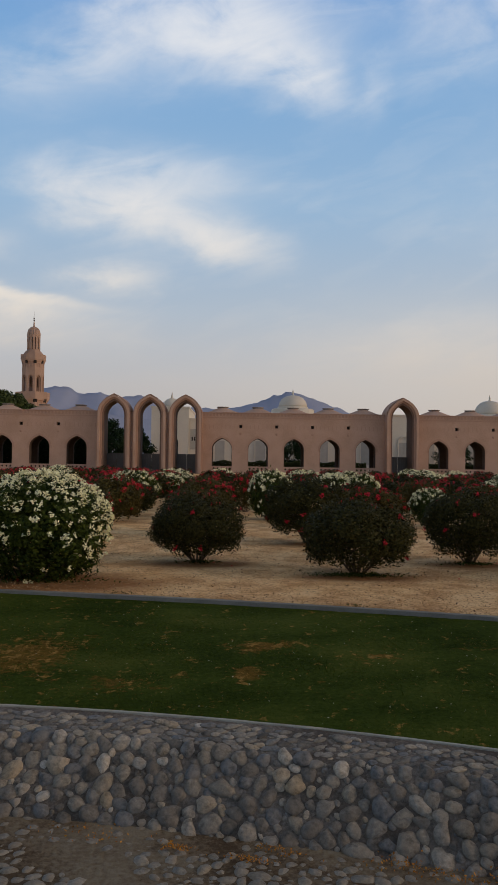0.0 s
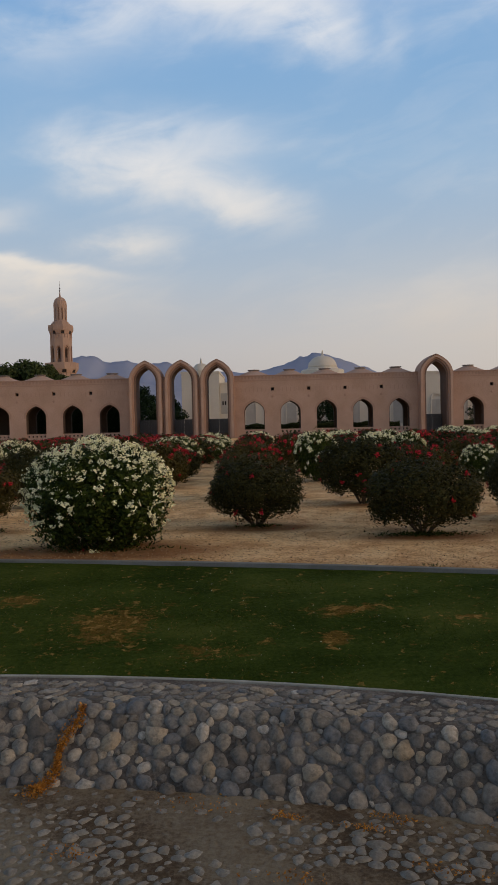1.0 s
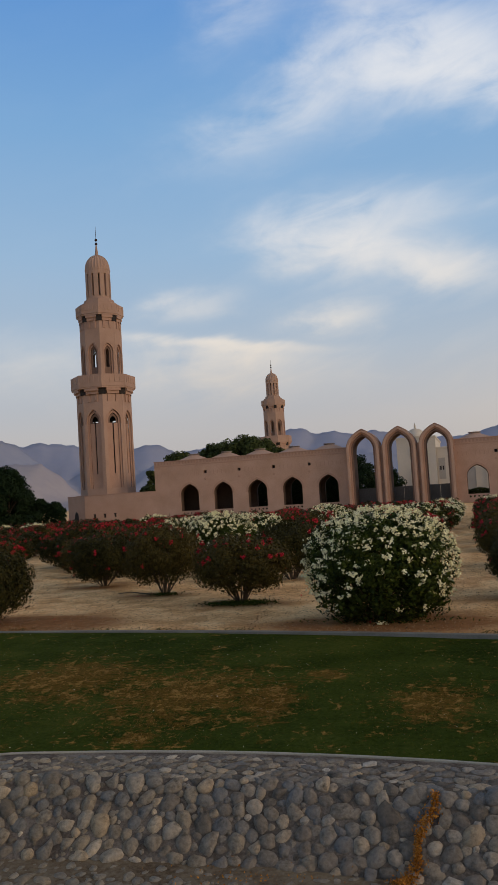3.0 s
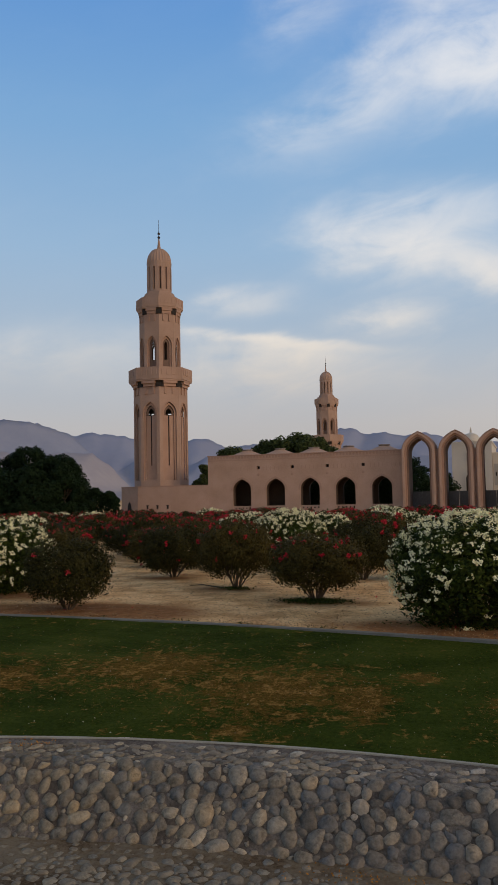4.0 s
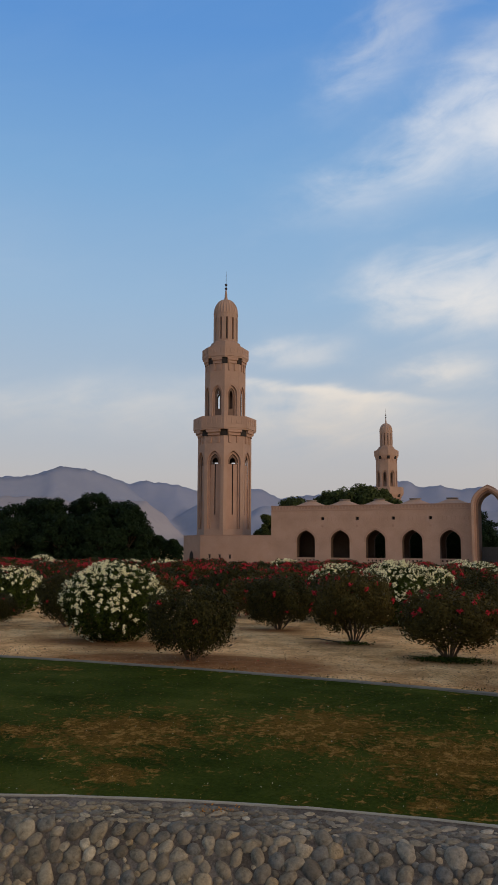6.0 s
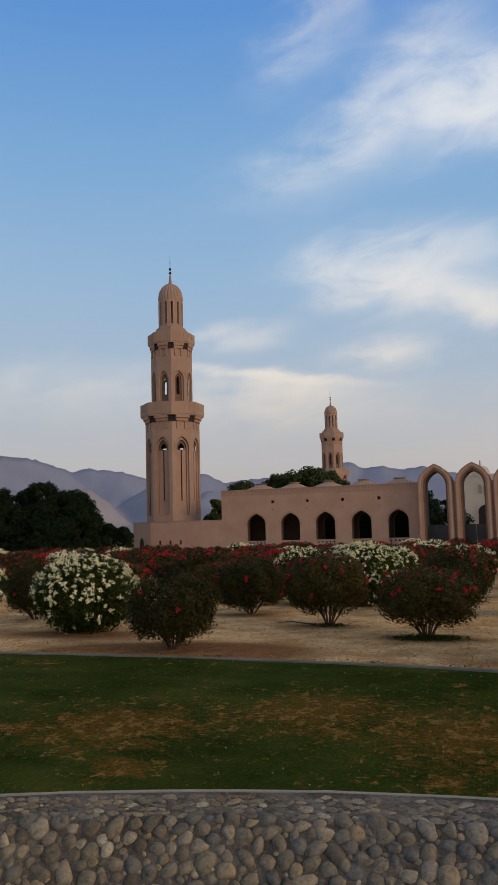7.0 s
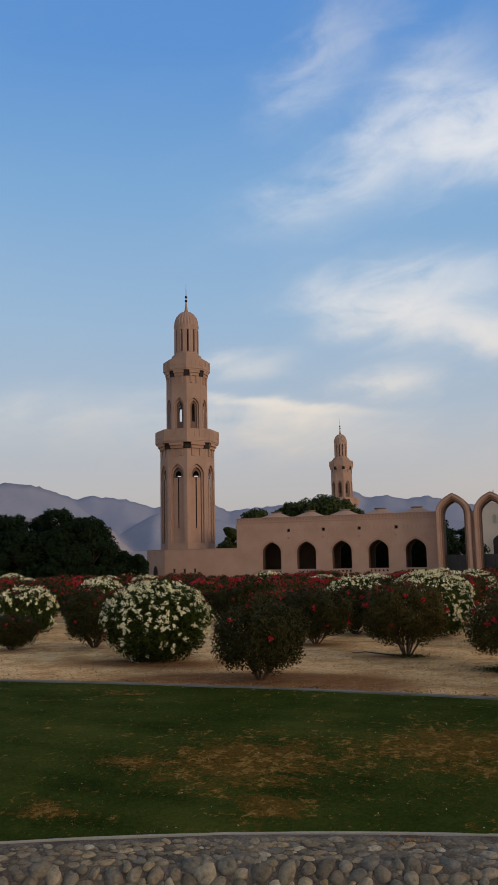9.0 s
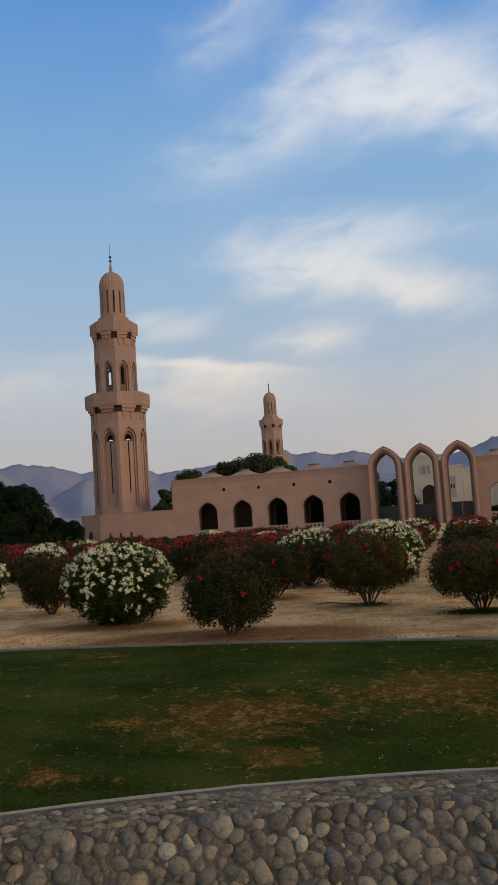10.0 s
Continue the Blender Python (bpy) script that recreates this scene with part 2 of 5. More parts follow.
def lawn_mat():
    m = bpy.data.materials.new("grass_green")
    m.use_nodes = True
    nt = m.node_tree
    b = nt.nodes["Principled BSDF"]
    pos = nt.nodes.new("ShaderNodeNewGeometry").outputs["Position"]
    sp = nt.nodes.new("ShaderNodeSeparateXYZ")
    nt.links.new(pos, sp.inputs[0])
    vm = nt.nodes.new("ShaderNodeVectorMath")
    vm.operation = "MULTIPLY"
    nt.links.new(pos, vm.inputs[0])
    vm.inputs[1].default_value = (1.0, 1.35, 1.0)
    squash = vm.outputs[0]
    fine = noise_node(nt, pos, 16.0, 7.0, 0.75)
    vs = nt.nodes.new("ShaderNodeVectorMath")
    vs.operation = "MULTIPLY"
    nt.links.new(pos, vs.inputs[0])
    vs.inputs[1].default_value = (1.1, 0.75, 1.0)
    vm2 = nt.nodes.new("ShaderNodeVectorMath")
    vm2.operation = "MULTIPLY"
    nt.links.new(pos, vm2.inputs[0])
    vm2.inputs[1].default_value = (0.35, 1.0, 1.0)
    mown = noise_node(nt, vm2.outputs[0], 1.3, 4.0, 0.6)
    tuft = noise_node(nt, vs.outputs[0], 4.6, 6.0, 0.66, 0.6)
    broad = noise_node(nt, pos, 0.55, 3.0, 0.55)
    tone = math_node(nt, "MULTIPLY_ADD", fine, 0.8, math_node(nt, "MULTIPLY_ADD", mown, 0.6, math_node(nt, "MULTIPLY_ADD", broad, 0.7, -0.55)))
    green = ramp_node(nt, tone, [(0.30, (0.019, 0.031, 0.004)), (0.5, (0.038, 0.057, 0.008)), (0.72, (0.077, 0.090, 0.016))])
    bare = blobs(nt, sp.outputs[0], sp.outputs[1], DRY)
    ragged = noise_node(nt, squash, 2.2, 5.0, 0.62, 0.4)
    crumbs = noise_node(nt, squash, 9.0, 5.0, 0.70)
    soil = math_node(nt, "ADD", math_node(nt, "MULTIPLY_ADD", bare, 0.93, math_node(nt, "MULTIPLY_ADD", ragged, 2.4, -1.2)), math_node(nt, "MULTIPLY_ADD", crumbs, 2.6, -1.75))
    soil = math_node(nt, "MINIMUM", math_node(nt, "MAXIMUM", math_node(nt, "MULTIPLY", soil, 2.0), 0.0), 0.66)
    straw = math_node(nt, "ADD", math_node(nt, "MULTIPLY_ADD", bare, 0.45, math_node(nt, "MULTIPLY_ADD", ragged, 1.4, -0.7)), math_node(nt, "MULTIPLY_ADD", tuft, 4.2, math_node(nt, "MULTIPLY_ADD", crumbs, 2.6, -3.96)))
    straw = math_node(nt, "MINIMUM", math_node(nt, "MAXIMUM", math_node(nt, "MULTIPLY", straw, 2.4), 0.0), 0.85)
    ground_col = mix_node(nt, soil, green, ramp_node(nt, fine, [(0.35, (0.075, 0.040, 0.008)), (0.65, (0.23, 0.112, 0.024))]))
    nt.links.new(mix_node(nt, straw, ground_col, ramp_node(nt, fine, [(0.35, (0.15, 0.086, 0.018)), (0.65, (0.40, 0.235, 0.064))])), b.inputs["Base Color"])
    b.inputs["Roughness"].default_value = 0.95
    b.inputs["Specular IOR Level"].default_value = 0.02
    bp = nt.nodes.new("ShaderNodeBump")
    bp.inputs["Strength"].default_value, bp.inputs["Distance"].default_value = 0.6, 0.03
    nt.links.new(fine, bp.inputs["Height"])
    nt.links.new(bp.outputs[0], b.inputs["Normal"])
    return m


GRASS = lawn_mat()
DAMP_SHADE = [  # damp red-brown soil round the watered bushes, bush shade painted in with it
    (-4.5, 15.1, 2.0, 0.95, 0, 1.3), (-13.7, 15.6, 2.2, 1.1, 8, 3.0), (-1.3, 18.2, 1.1, 0.55, 0, 1.0), (2.2, 16.3, 1.2, 0.5, 0, 0.9), (5.3, 18.5, 1.1, 0.5, 0, 0.8),
    (-8.3, 18.4, 1.2, 0.5, 0, 0.7), (-11.4, 20.7, 1.0, 0.45, 0, 0.6), (-14.5, 23.3, 1.0, 0.5, 0, 0.6), (-17.5, 18.2, 1.8, 0.7, 0, 1.0), (1.6, 22.9, 1.0, 0.45, 0, 0.5), (8.0, 15.5, 1.5, 0.7, 0, 0.7)]


def sand_mat():
    m = surf("pale_sandy_soil", [(0.60, 0.345, 0.142), (0.82, 0.510, 0.228), (0.93, 0.645, 0.315)], 1.3, 0.95, 0.6, 26.0, dist=0.04, spec=0.1, spread=0.14)
    nt = m.node_tree
    b = nt.nodes["Principled BSDF"]
    dry = b.inputs["Base Color"].links[0].from_socket
    pos = nt.nodes.new("ShaderNodeNewGeometry").outputs["Position"]
    sp = nt.nodes.new("ShaderNodeSeparateXYZ")
    nt.links.new(pos, sp.inputs[0])
    edge = noise_node(nt, pos, 2.6, 6.0, 0.65)
    trodden = ramp_node(nt, noise_node(nt, pos, 13.0, 6.0, 0.72, 0.2), [(0.33, (0.58, 0.53, 0.48)), (0.47, (0.98, 0.98, 0.98)), (0.68, (1.12, 1.12, 1.12))])
    dry = mix_node(nt, 1.0, dry, trodden, "MULTIPLY")
    # sand colour multiplied greyer and darker towards the east
    grey = math_node(nt, "MINIMUM", math_node(nt, "MAXIMUM", math_node(nt, "MULTIPLY_ADD", sp.outputs[0], 0.085, 0.72), 0.0), 1.0)
    dry = mix_node(nt, grey, dry, mix_node(nt, 1.0, dry, (0.80, 0.80, 0.83), "MULTIPLY"))
    tracks = noise_node(nt, pos, 0.45, 5.0, 0.6)
    # mask for damp soil and for the shade painted under bushes
    wet_shade = math_node(nt, "MULTIPLY", blobs(nt, sp.outputs[0], sp.outputs[1], DAMP_SHADE), math_node(nt, "MULTIPLY_ADD", edge, 4.0, -0.2))
    band = blobs(nt, math_node(nt, "ADD", sp.outputs[1], math_node(nt, "MULTIPLY", math_node(nt, "POWER", math_node(nt, "ABSOLUTE", math_node(nt, "ADD", sp.outputs[0], 15.0)), 2.0), 0.0085)), sp.outputs[2], [(15.05, 0.33, 0.50, 5.0, 0, 0.5)])
    wet_shade = math_node(nt, "MAXIMUM", wet_shade, math_node(nt, "MULTIPLY", band, math_node(nt, "MULTIPLY_ADD", tracks, 3.0, -1.0)))
    wet_shade = math_node(nt, "MINIMUM", math_node(nt, "MAXIMUM", wet_shade, 0.0), 0.9)
    damp = ramp_node(nt, edge, [(0.3, (0.16, 0.060, 0.017)), (0.7, (0.30, 0.128, 0.040))])
    nt.links.new(mix_node(nt, wet_shade, dry, damp), b.inputs["Base Color"])
    return m


SAND = sand_mat()
DARK_FLOOR = surf("dull_brown_added_floor", [(0.20, 0.125, 0.07), (0.30, 0.19, 0.11), (0.36, 0.25, 0.15)], 1.5, 0.95, 0.5, 30.0, dist=0.03, spec=0.1)
KERB = surf("grey_kerb_concrete", [(0.14, 0.139, 0.122), (0.235, 0.232, 0.203)], 2.0, 0.85, 0.2, 40.0, spec=0.12)
EDGING = surf("pale_edging_concrete", [(0.30, 0.295, 0.24), (0.44, 0.425, 0.35)], 2.0, 0.85, 0.2, 40.0, spec=0.12)
MORTAR = surf("grey_mortar", [(0.080, 0.067, 0.053), (0.137, 0.117, 0.095), (0.22, 0.193, 0.160)], 2.2, 0.95, 0.7, 30.0, dist=0.03, spec=0.15, spread=0.2)
BED = surf("silty_channel_bed", [(0.082, 0.054, 0.029), (0.170, 0.128, 0.079), (0.230, 0.190, 0.126)], 0.9, 0.95, 0.9, 18.0, dist=0.03, spec=0.15, spread=0.2)
SANDSTONE = surf("pink_sandstone", [(0.375, 0.247, 0.172), (0.445, 0.297, 0.214), (0.495, 0.338, 0.252)], 0.35, 0.85, 0.15, 6.0, dist=0.03, spec=0.2)
MINARET_STONE = surf("greyish_pink_sandstone", [(0.325, 0.218, 0.160), (0.392, 0.265, 0.196), (0.440, 0.302, 0.228)], 0.35, 0.85, 0.15, 6.0, dist=0.03, spec=0.2)
TRIM_STONE = surf("worn_sandstone_trim", [(0.36, 0.228, 0.163), (0.44, 0.288, 0.21)], 0.6, 0.85, 0.15, 6.0, dist=0.03, spec=0.2)
# brown darkened so that the arcade's inside reads as shaded
SHADE_STONE = surf("shade_tinted_brown_stone", [(0.085, 0.057, 0.041), (0.125, 0.084, 0.06)], 0.6, 0.85, 0.15, 6.0, dist=0.03, spec=0.2)
# brown darkened for the shade on inner arches and reveals
SHADE_SOFFIT = surf("shade_tinted_brown_soffit", [(0.16, 0.103, 0.075), (0.22, 0.145, 0.107)], 0.6, 0.85, 0.15, 6.0, dist=0.03, spec=0.2)
CAP = surf("grey_stone_cap", [(0.22, 0.18, 0.15), (0.30, 0.25, 0.21)], 1.0, 0.85)
# near-black colour stands in for the shade inside openings
DARK = surf("recess_shade_black", [(0.02, 0.017, 0.015), (0.035, 0.03, 0.026)], 1.0, 0.9)
MARBLE = surf("pale_marble_cladding", [(0.54, 0.485, 0.385), (0.62, 0.56, 0.455)], 0.3, 0.6, 0.08, 4.0)
PANEL = surf("grey_carved_panel", [(0.35, 0.33, 0.285), (0.41, 0.385, 0.335)], 0.8, 0.7, 0.2, 8.0)
STEEL = surf("dark_grey_metal", [(0.075, 0.072, 0.070), (0.11, 0.106, 0.102)], 0.8, 0.5, 0.1, 8.0, metal=0.6)
BRASS = surf("dark_bronze", [(0.05, 0.03, 0.02), (0.09, 0.055, 0.035)], 2.0, 0.4, 0.05, 20.0, metal=0.7)
BARK = surf("grey_brown_bark", [(0.07, 0.05, 0.035), (0.13, 0.10, 0.075)], 8.0, 0.95, 0.6, 40.0)
# distance haze is mixed into these rock colours, range by range
FAR_ROCK = surf("haze_tinted_blue_rock", [(0.292, 0.322, 0.415), (0.322, 0.345, 0.428)], 0.004, 1.0, 0.0, 0.02, spec=0.0)
MID_ROCK = surf("haze_tinted_lavender_rock", [(0.268, 0.300, 0.385), (0.318, 0.340, 0.412)], 0.006, 1.0, 0.0, 0.02, spec=0.0)
NEAR_ROCK = surf("haze_tinted_brown_rock", [(0.345, 0.328, 0.352), (0.400, 0.372, 0.380)], 0.005, 1.0, 0.0, 0.02, spec=0.0)
LEAF = leafy("bougainvillea_leaf", (0.012, 0.017, 0.006), (0.074, 0.064, 0.018))
LEAF_BRIGHT = leafy("fresh_green_leaf", (0.007, 0.017, 0.004), (0.066, 0.088, 0.014))
LEAF_OLIVE = leafy("olive_brown_leaf", (0.032, 0.029, 0.009), (0.108, 0.085, 0.023))
LEAF_FAR = leafy("olive_tree_leaf", (0.030, 0.043, 0.014), (0.092, 0.115, 0.036))
LEAF_TREE = leafy("dark_tree_leaf", (0.008, 0.018, 0.008), (0.023, 0.042, 0.016))
WHITE_PETAL = leafy("white_bract", (0.82, 0.78, 0.45), (0.97, 0.92, 0.62), 0.06)
RED_PETAL = leafy("crimson_bract", (0.30, 0.010, 0.018), (0.72, 0.050, 0.066), 0.25)
DRY_LEAF = leafy("orange_dry_leaf", (0.27, 0.095, 0.015), (0.62, 0.29, 0.052), 0.1)
STONE = stone_mat("river_stone", False)
STONE_SET = stone_mat("river_stone_set", True)
STONE_BED = stone_mat("dusty_bed_stone", True, 0.30)


# ---- building helpers ----
def part(name, bm, material, parent, label="", smooth=False):
    """Links a bmesh or a mesh as one object under a thing or a part."""
    if isinstance(bm, bpy.types.Mesh):
        me = bm
    else:
        me = bpy.data.meshes.new(name)
        bmesh.ops.recalc_face_normals(bm, faces=bm.faces)
        bm.to_mesh(me)
        bm.free()
    if not me.materials:
        me.materials.append(material)
    if smooth:
        me.polygons.foreach_set("use_smooth", [True] * len(me.polygons))
    ob = new(name, me)
    ob.parent = parent
    return tagged(ob, label)


def thing(name, m, label, category, group="", kind=""):
    ob = new(name)
    ob.matrix_basis = m
    return tagged(ob, label, category, group, kind)


def raw(name, verts, faces):
    me = bpy.data.meshes.new(name)
    me.from_pydata([tuple(v) for v in verts], [], [tuple(f) for f in faces])
    me.update()
    return me


def box(bm, x0, x1, y0, y1, z0, z1):
    v = [bm.verts.new((x, y, z)) for z in (z0, z1) for x, y in ((x0, y0), (x1, y0), (x1, y1), (x0, y1))]
    for f in ((0, 3, 2, 1), (4, 5, 6, 7), (0, 1, 5, 4), (1, 2, 6, 5), (2, 3, 7, 6), (3, 0, 4, 7)):
        bm.faces.new([v[i] for i in f])


def ring(bm, r0, z0, r1, z1, n=8, turn=22.5, close0=False, close1=False, cx=0.0, cy=0.0):
    """A band of an n-sided tapering tube, corner radius r."""
    a = [radians(turn + 360 * i / n) for i in range(n)]
    lo = [bm.verts.new((cx + r0 * math.cos(t), cy + r0 * math.sin(t), z0)) for t in a]
    hi = [bm.verts.new((cx + r1 * math.cos(t), cy + r1 * math.sin(t), z1)) for t in a]
    for i in range(n):
        j = (i + 1) % n
        bm.faces.new((lo[i], lo[j], hi[j], hi[i]))
    if close0:
        bm.faces.new(lo[::-1])
    if close1:
        bm.faces.new(hi)


def lathe(bm, prof, n=24, turn=0.0, flute=0.0):
    rows = []
    for r, z in prof:
        rows.append([bm.verts.new((r * (1 + flute * (i % 2)) * math.cos(radians(turn) + 2 * math.pi * i / n),
                                   r * (1 + flute * (i % 2)) * math.sin(radians(turn) + 2 * math.pi * i / n), z)) for i in range(n)])
    for a, b in zip(rows, rows[1:]):
        for i in range(n):
            j = (i + 1) % n
            bm.faces.new((a[i], a[j], b[j], b[i]))
    bm.faces.new(rows[0][::-1])
    bm.faces.new(rows[-1])


def arch_curve(hw, zs, za, n=9):
    """A pointed arch from (-hw, zs) over (0, za) to (hw, zs): steep at the springing, straighter at the point."""
    left = []
    for i in range(n + 1):
        t = i / n
        a = t * radians(54)
        x = -hw + hw * (1 - math.cos(a)) / (1 - math.cos(radians(54)))
        z = zs + (za - zs) * math.sin(a) / math.sin(radians(54))
        x = -hw + (x + hw) * (0.72 + 0.28 * t)
        left.append((x, z))
    return left + [(-x, z) for x, z in reversed(left[:-1])]


def arch_band(bm, xc, hw, zs, za, zb, out, y0, y1, up=None):
    """An arched band (jambs and arch) of width out round an opening, from y0 to y1. up: rise of the outer point."""
    up = out * 1.1 if up is None else up
    inner = [(-hw, zb)] + arch_curve(hw, zs, za) + [(hw, zb)]
    outer = [(-hw - out, zb)] + arch_curve(hw + out, zs, za + up) + [(hw + out, zb)]
    grid = [[bm.verts.new((xc + x, y, z)) for x, z in line] for line in (inner, outer) for y in (y0, y1)]
    i0, i1, o0, o1 = grid
    for k in range(len(inner) - 1):
        bm.faces.new((i0[k], i0[k + 1], o0[k + 1], o0[k]))
        bm.faces.new((i1[k], o1[k], o1[k + 1], i1[k + 1]))
        bm.faces.new((i0[k], i1[k], i1[k + 1], i0[k + 1]))
        bm.faces.new((o0[k], o0[k + 1], o1[k + 1], o1[k]))
    for k in (0, -1):
        bm.faces.new((i0[k], o0[k], o1[k], i1[k]))


def arch_fill(bm, xc, hw, zs, za, zt, y0, y1):
    """The wall over an arched opening, up to zt."""
    line = arch_curve(hw, zs, za)
    lo0, lo1 = [bm.verts.new((xc + x, y0, z)) for x, z in line], [bm.verts.new((xc + x, y1, z)) for x, z in line]
    hi0, hi1 = [bm.verts.new((xc + x, y0, zt)) for x, z in line], [bm.verts.new((xc + x, y1, zt)) for x, z in line]
    for k in range(len(line) - 1):
        bm.faces.new((lo0[k], lo0[k + 1], hi0[k + 1], hi0[k]))
        bm.faces.new((lo1[k], hi1[k], hi1[k + 1], lo1[k + 1]))
        bm.faces.new((lo0[k], lo1[k], lo1[k + 1], lo0[k + 1]))
        bm.faces.new((hi0[k], hi0[k + 1], hi1[k + 1], hi1[k]))


# ---- ground ----
G0 = 0.33  # level of the planted ground


def kerb_y(x):
    d = max(-26.0, min(26.0, x + 15.0))
    return 14.95 - 0.0085 * d * d


def edge_y(x):
    d, k = x + 5.6, 0.0245 if x > -5.6 else 0.029
    if abs(d) > 9.5:
        return 9.05 - k * 9.5 ** 2 - 0.5 * min(abs(d) - 9.5, 6.0)
    return 9.05 - k * d * d


XS = [-4500, -1500, -500, -200, -100, -70] + [-60 + 0.5 * i for i in range(241)] + [70, 100, 200, 500, 1500, 4500]


def strip(name, rows, material, label, category, rough=0.0, cells=XS):
    """A sheet of ground: each row gives y and z along x."""
    verts, faces, n = [], [], len(cells)
    for f in rows:
        for x in cells:
            y, z = f(x)
            if rough and abs(x) < 80 and y < 130:
                z += rough * (noise.noise((x * 0.9, y * 0.9, 3.1)) + 0.5 * noise.noise((x * 2.7, y * 2.7, 7.7)))
            verts.append((x, y, z))
    for r in range(len(rows) - 1):
        for i in range(n - 1):
            a = r * n + i
            faces.append((a, a + 1, a + n + 1, a + n))
    me = raw(name, verts, faces)
    me.materials.append(material)
    me.polygons.foreach_set("use_smooth", [True] * len(me.polygons))
    return tagged(new(name, me), label, category, kind="structure")


def off_kerb(d, z):
    return lambda x: (kerb_y(x) + d, z)


def lawn_level(x, t):
    """Height of the lawn between edging (t = 0) and kerb (t = 1); it reaches higher on the kerb towards the west."""
    return -0.2 + (0.49 + 0.042 * min(max((-x - 3.0) / 6.0, 0.0), 1.0)) * t + 0.04 * math.sin(math.pi * t)


def blend(t):
    return lambda x: (edge_y(x) + (kerb_y(x) - edge_y(x)) * t, lawn_level(x, t))


def off_edge(d, z):
    return lambda x: (edge_y(x) - d, z)


strip("ground", [off_kerb(0.07, G0 - 0.03)] + [off_kerb(0.3 + 0.45 * i, G0) for i in range(60)] + [off_kerb(d, G0) for d in (32, 40, 55, 80, 104)]
               + [lambda x: (180.0, 0.3), lambda x: (500.0, 0.3), lambda x: (4500.0, 0.3)], SAND, "pale sandy planted ground reaching to the far plain", "ground", 0.014)
strip("lawn", [blend(i / 24) for i in range(25)], GRASS, "dark green mown lawn with worn brown patches", "lawn", 0.012)
strip("channel_apron", [off_edge(0.01, -0.222), off_edge(0.05, -0.222), off_edge(0.06, -0.226), off_edge(0.12, -0.226), off_edge(0.35, -0.285), off_edge(0.6, -0.345), off_edge(0.7, -0.42), off_edge(1.0, -0.69), off_edge(1.38, -1.02)], MORTAR,
              "grey mortar bank of the channel set with river stones", "bank", 0.012)
strip("channel_bed", [off_edge(1.26, -0.965), off_edge(1.5, -0.975), off_edge(1.7, -0.98), off_edge(2.0, -0.99), off_edge(2.4, -1.0), off_edge(2.8, -1.015), off_edge(3.2, -1.03), lambda x: (min(edge_y(x) - 3.4, 4.0), -1.05)], BED,
            "silty brown channel bed with half-sunk cobbles", "channel bed", 0.02)
strip("near_bank", [lambda x: (min(edge_y(x) - 3.4, 4.0), -1.05), lambda x: (min(edge_y(x) - 4.6, 1.2), 1.25), lambda x: (-6.0, 1.27), lambda x: (-40.0, 1.2), lambda x: (-4500.0, 0.3)], MORTAR,
                  "grey bank and path on the camera's side of the channel", "bank")


def ribbon(name, centre, half, z0, z1, material, label, category, x0=-40.0, x1=40.0, length=1.0):
    """A row of low kerb blocks along a curve, each a part."""
    top = tagged(new(name), label, category, kind="structure")
    n = int((x1 - x0) / length)
    for i in range(n):
        a, b = x0 + i * length + 0.001, x0 + (i + 1) * length - 0.001
        bm = bmesh.new()
        pts = []
        for k in range(5):
            x = a + (b - a) * k / 4
            y = centre(x)
            pts.append([bm.verts.new((x, y + dy, z)) for dy, z in ((-half, z0), (-half, z1 - 0.008), (-half + 0.008, z1), (half - 0.008, z1), (half, z1 - 0.008), (half, z0))])
        for p, q in zip(pts, pts[1:]):
            for j in range(5):
                bm.faces.new((p[j], q[j], q[j + 1], p[j + 1]))
        bm.faces.new(pts[0])
        bm.faces.new(pts[-1][::-1])
        part("kerb_block", bm, material, top)
    return top


ribbon("kerb", kerb_y, 0.065, 0.10, 0.358, KERB, "grey concrete kerb between lawn and planted ground", "kerb")
ribbon("lawn_edging", lambda x: edge_y(x) - 0.005, 0.022, -0.40, -0.199, EDGING, "thin pale concrete edging of the lawn", "edging", -26.0, 14.0, 2.0)

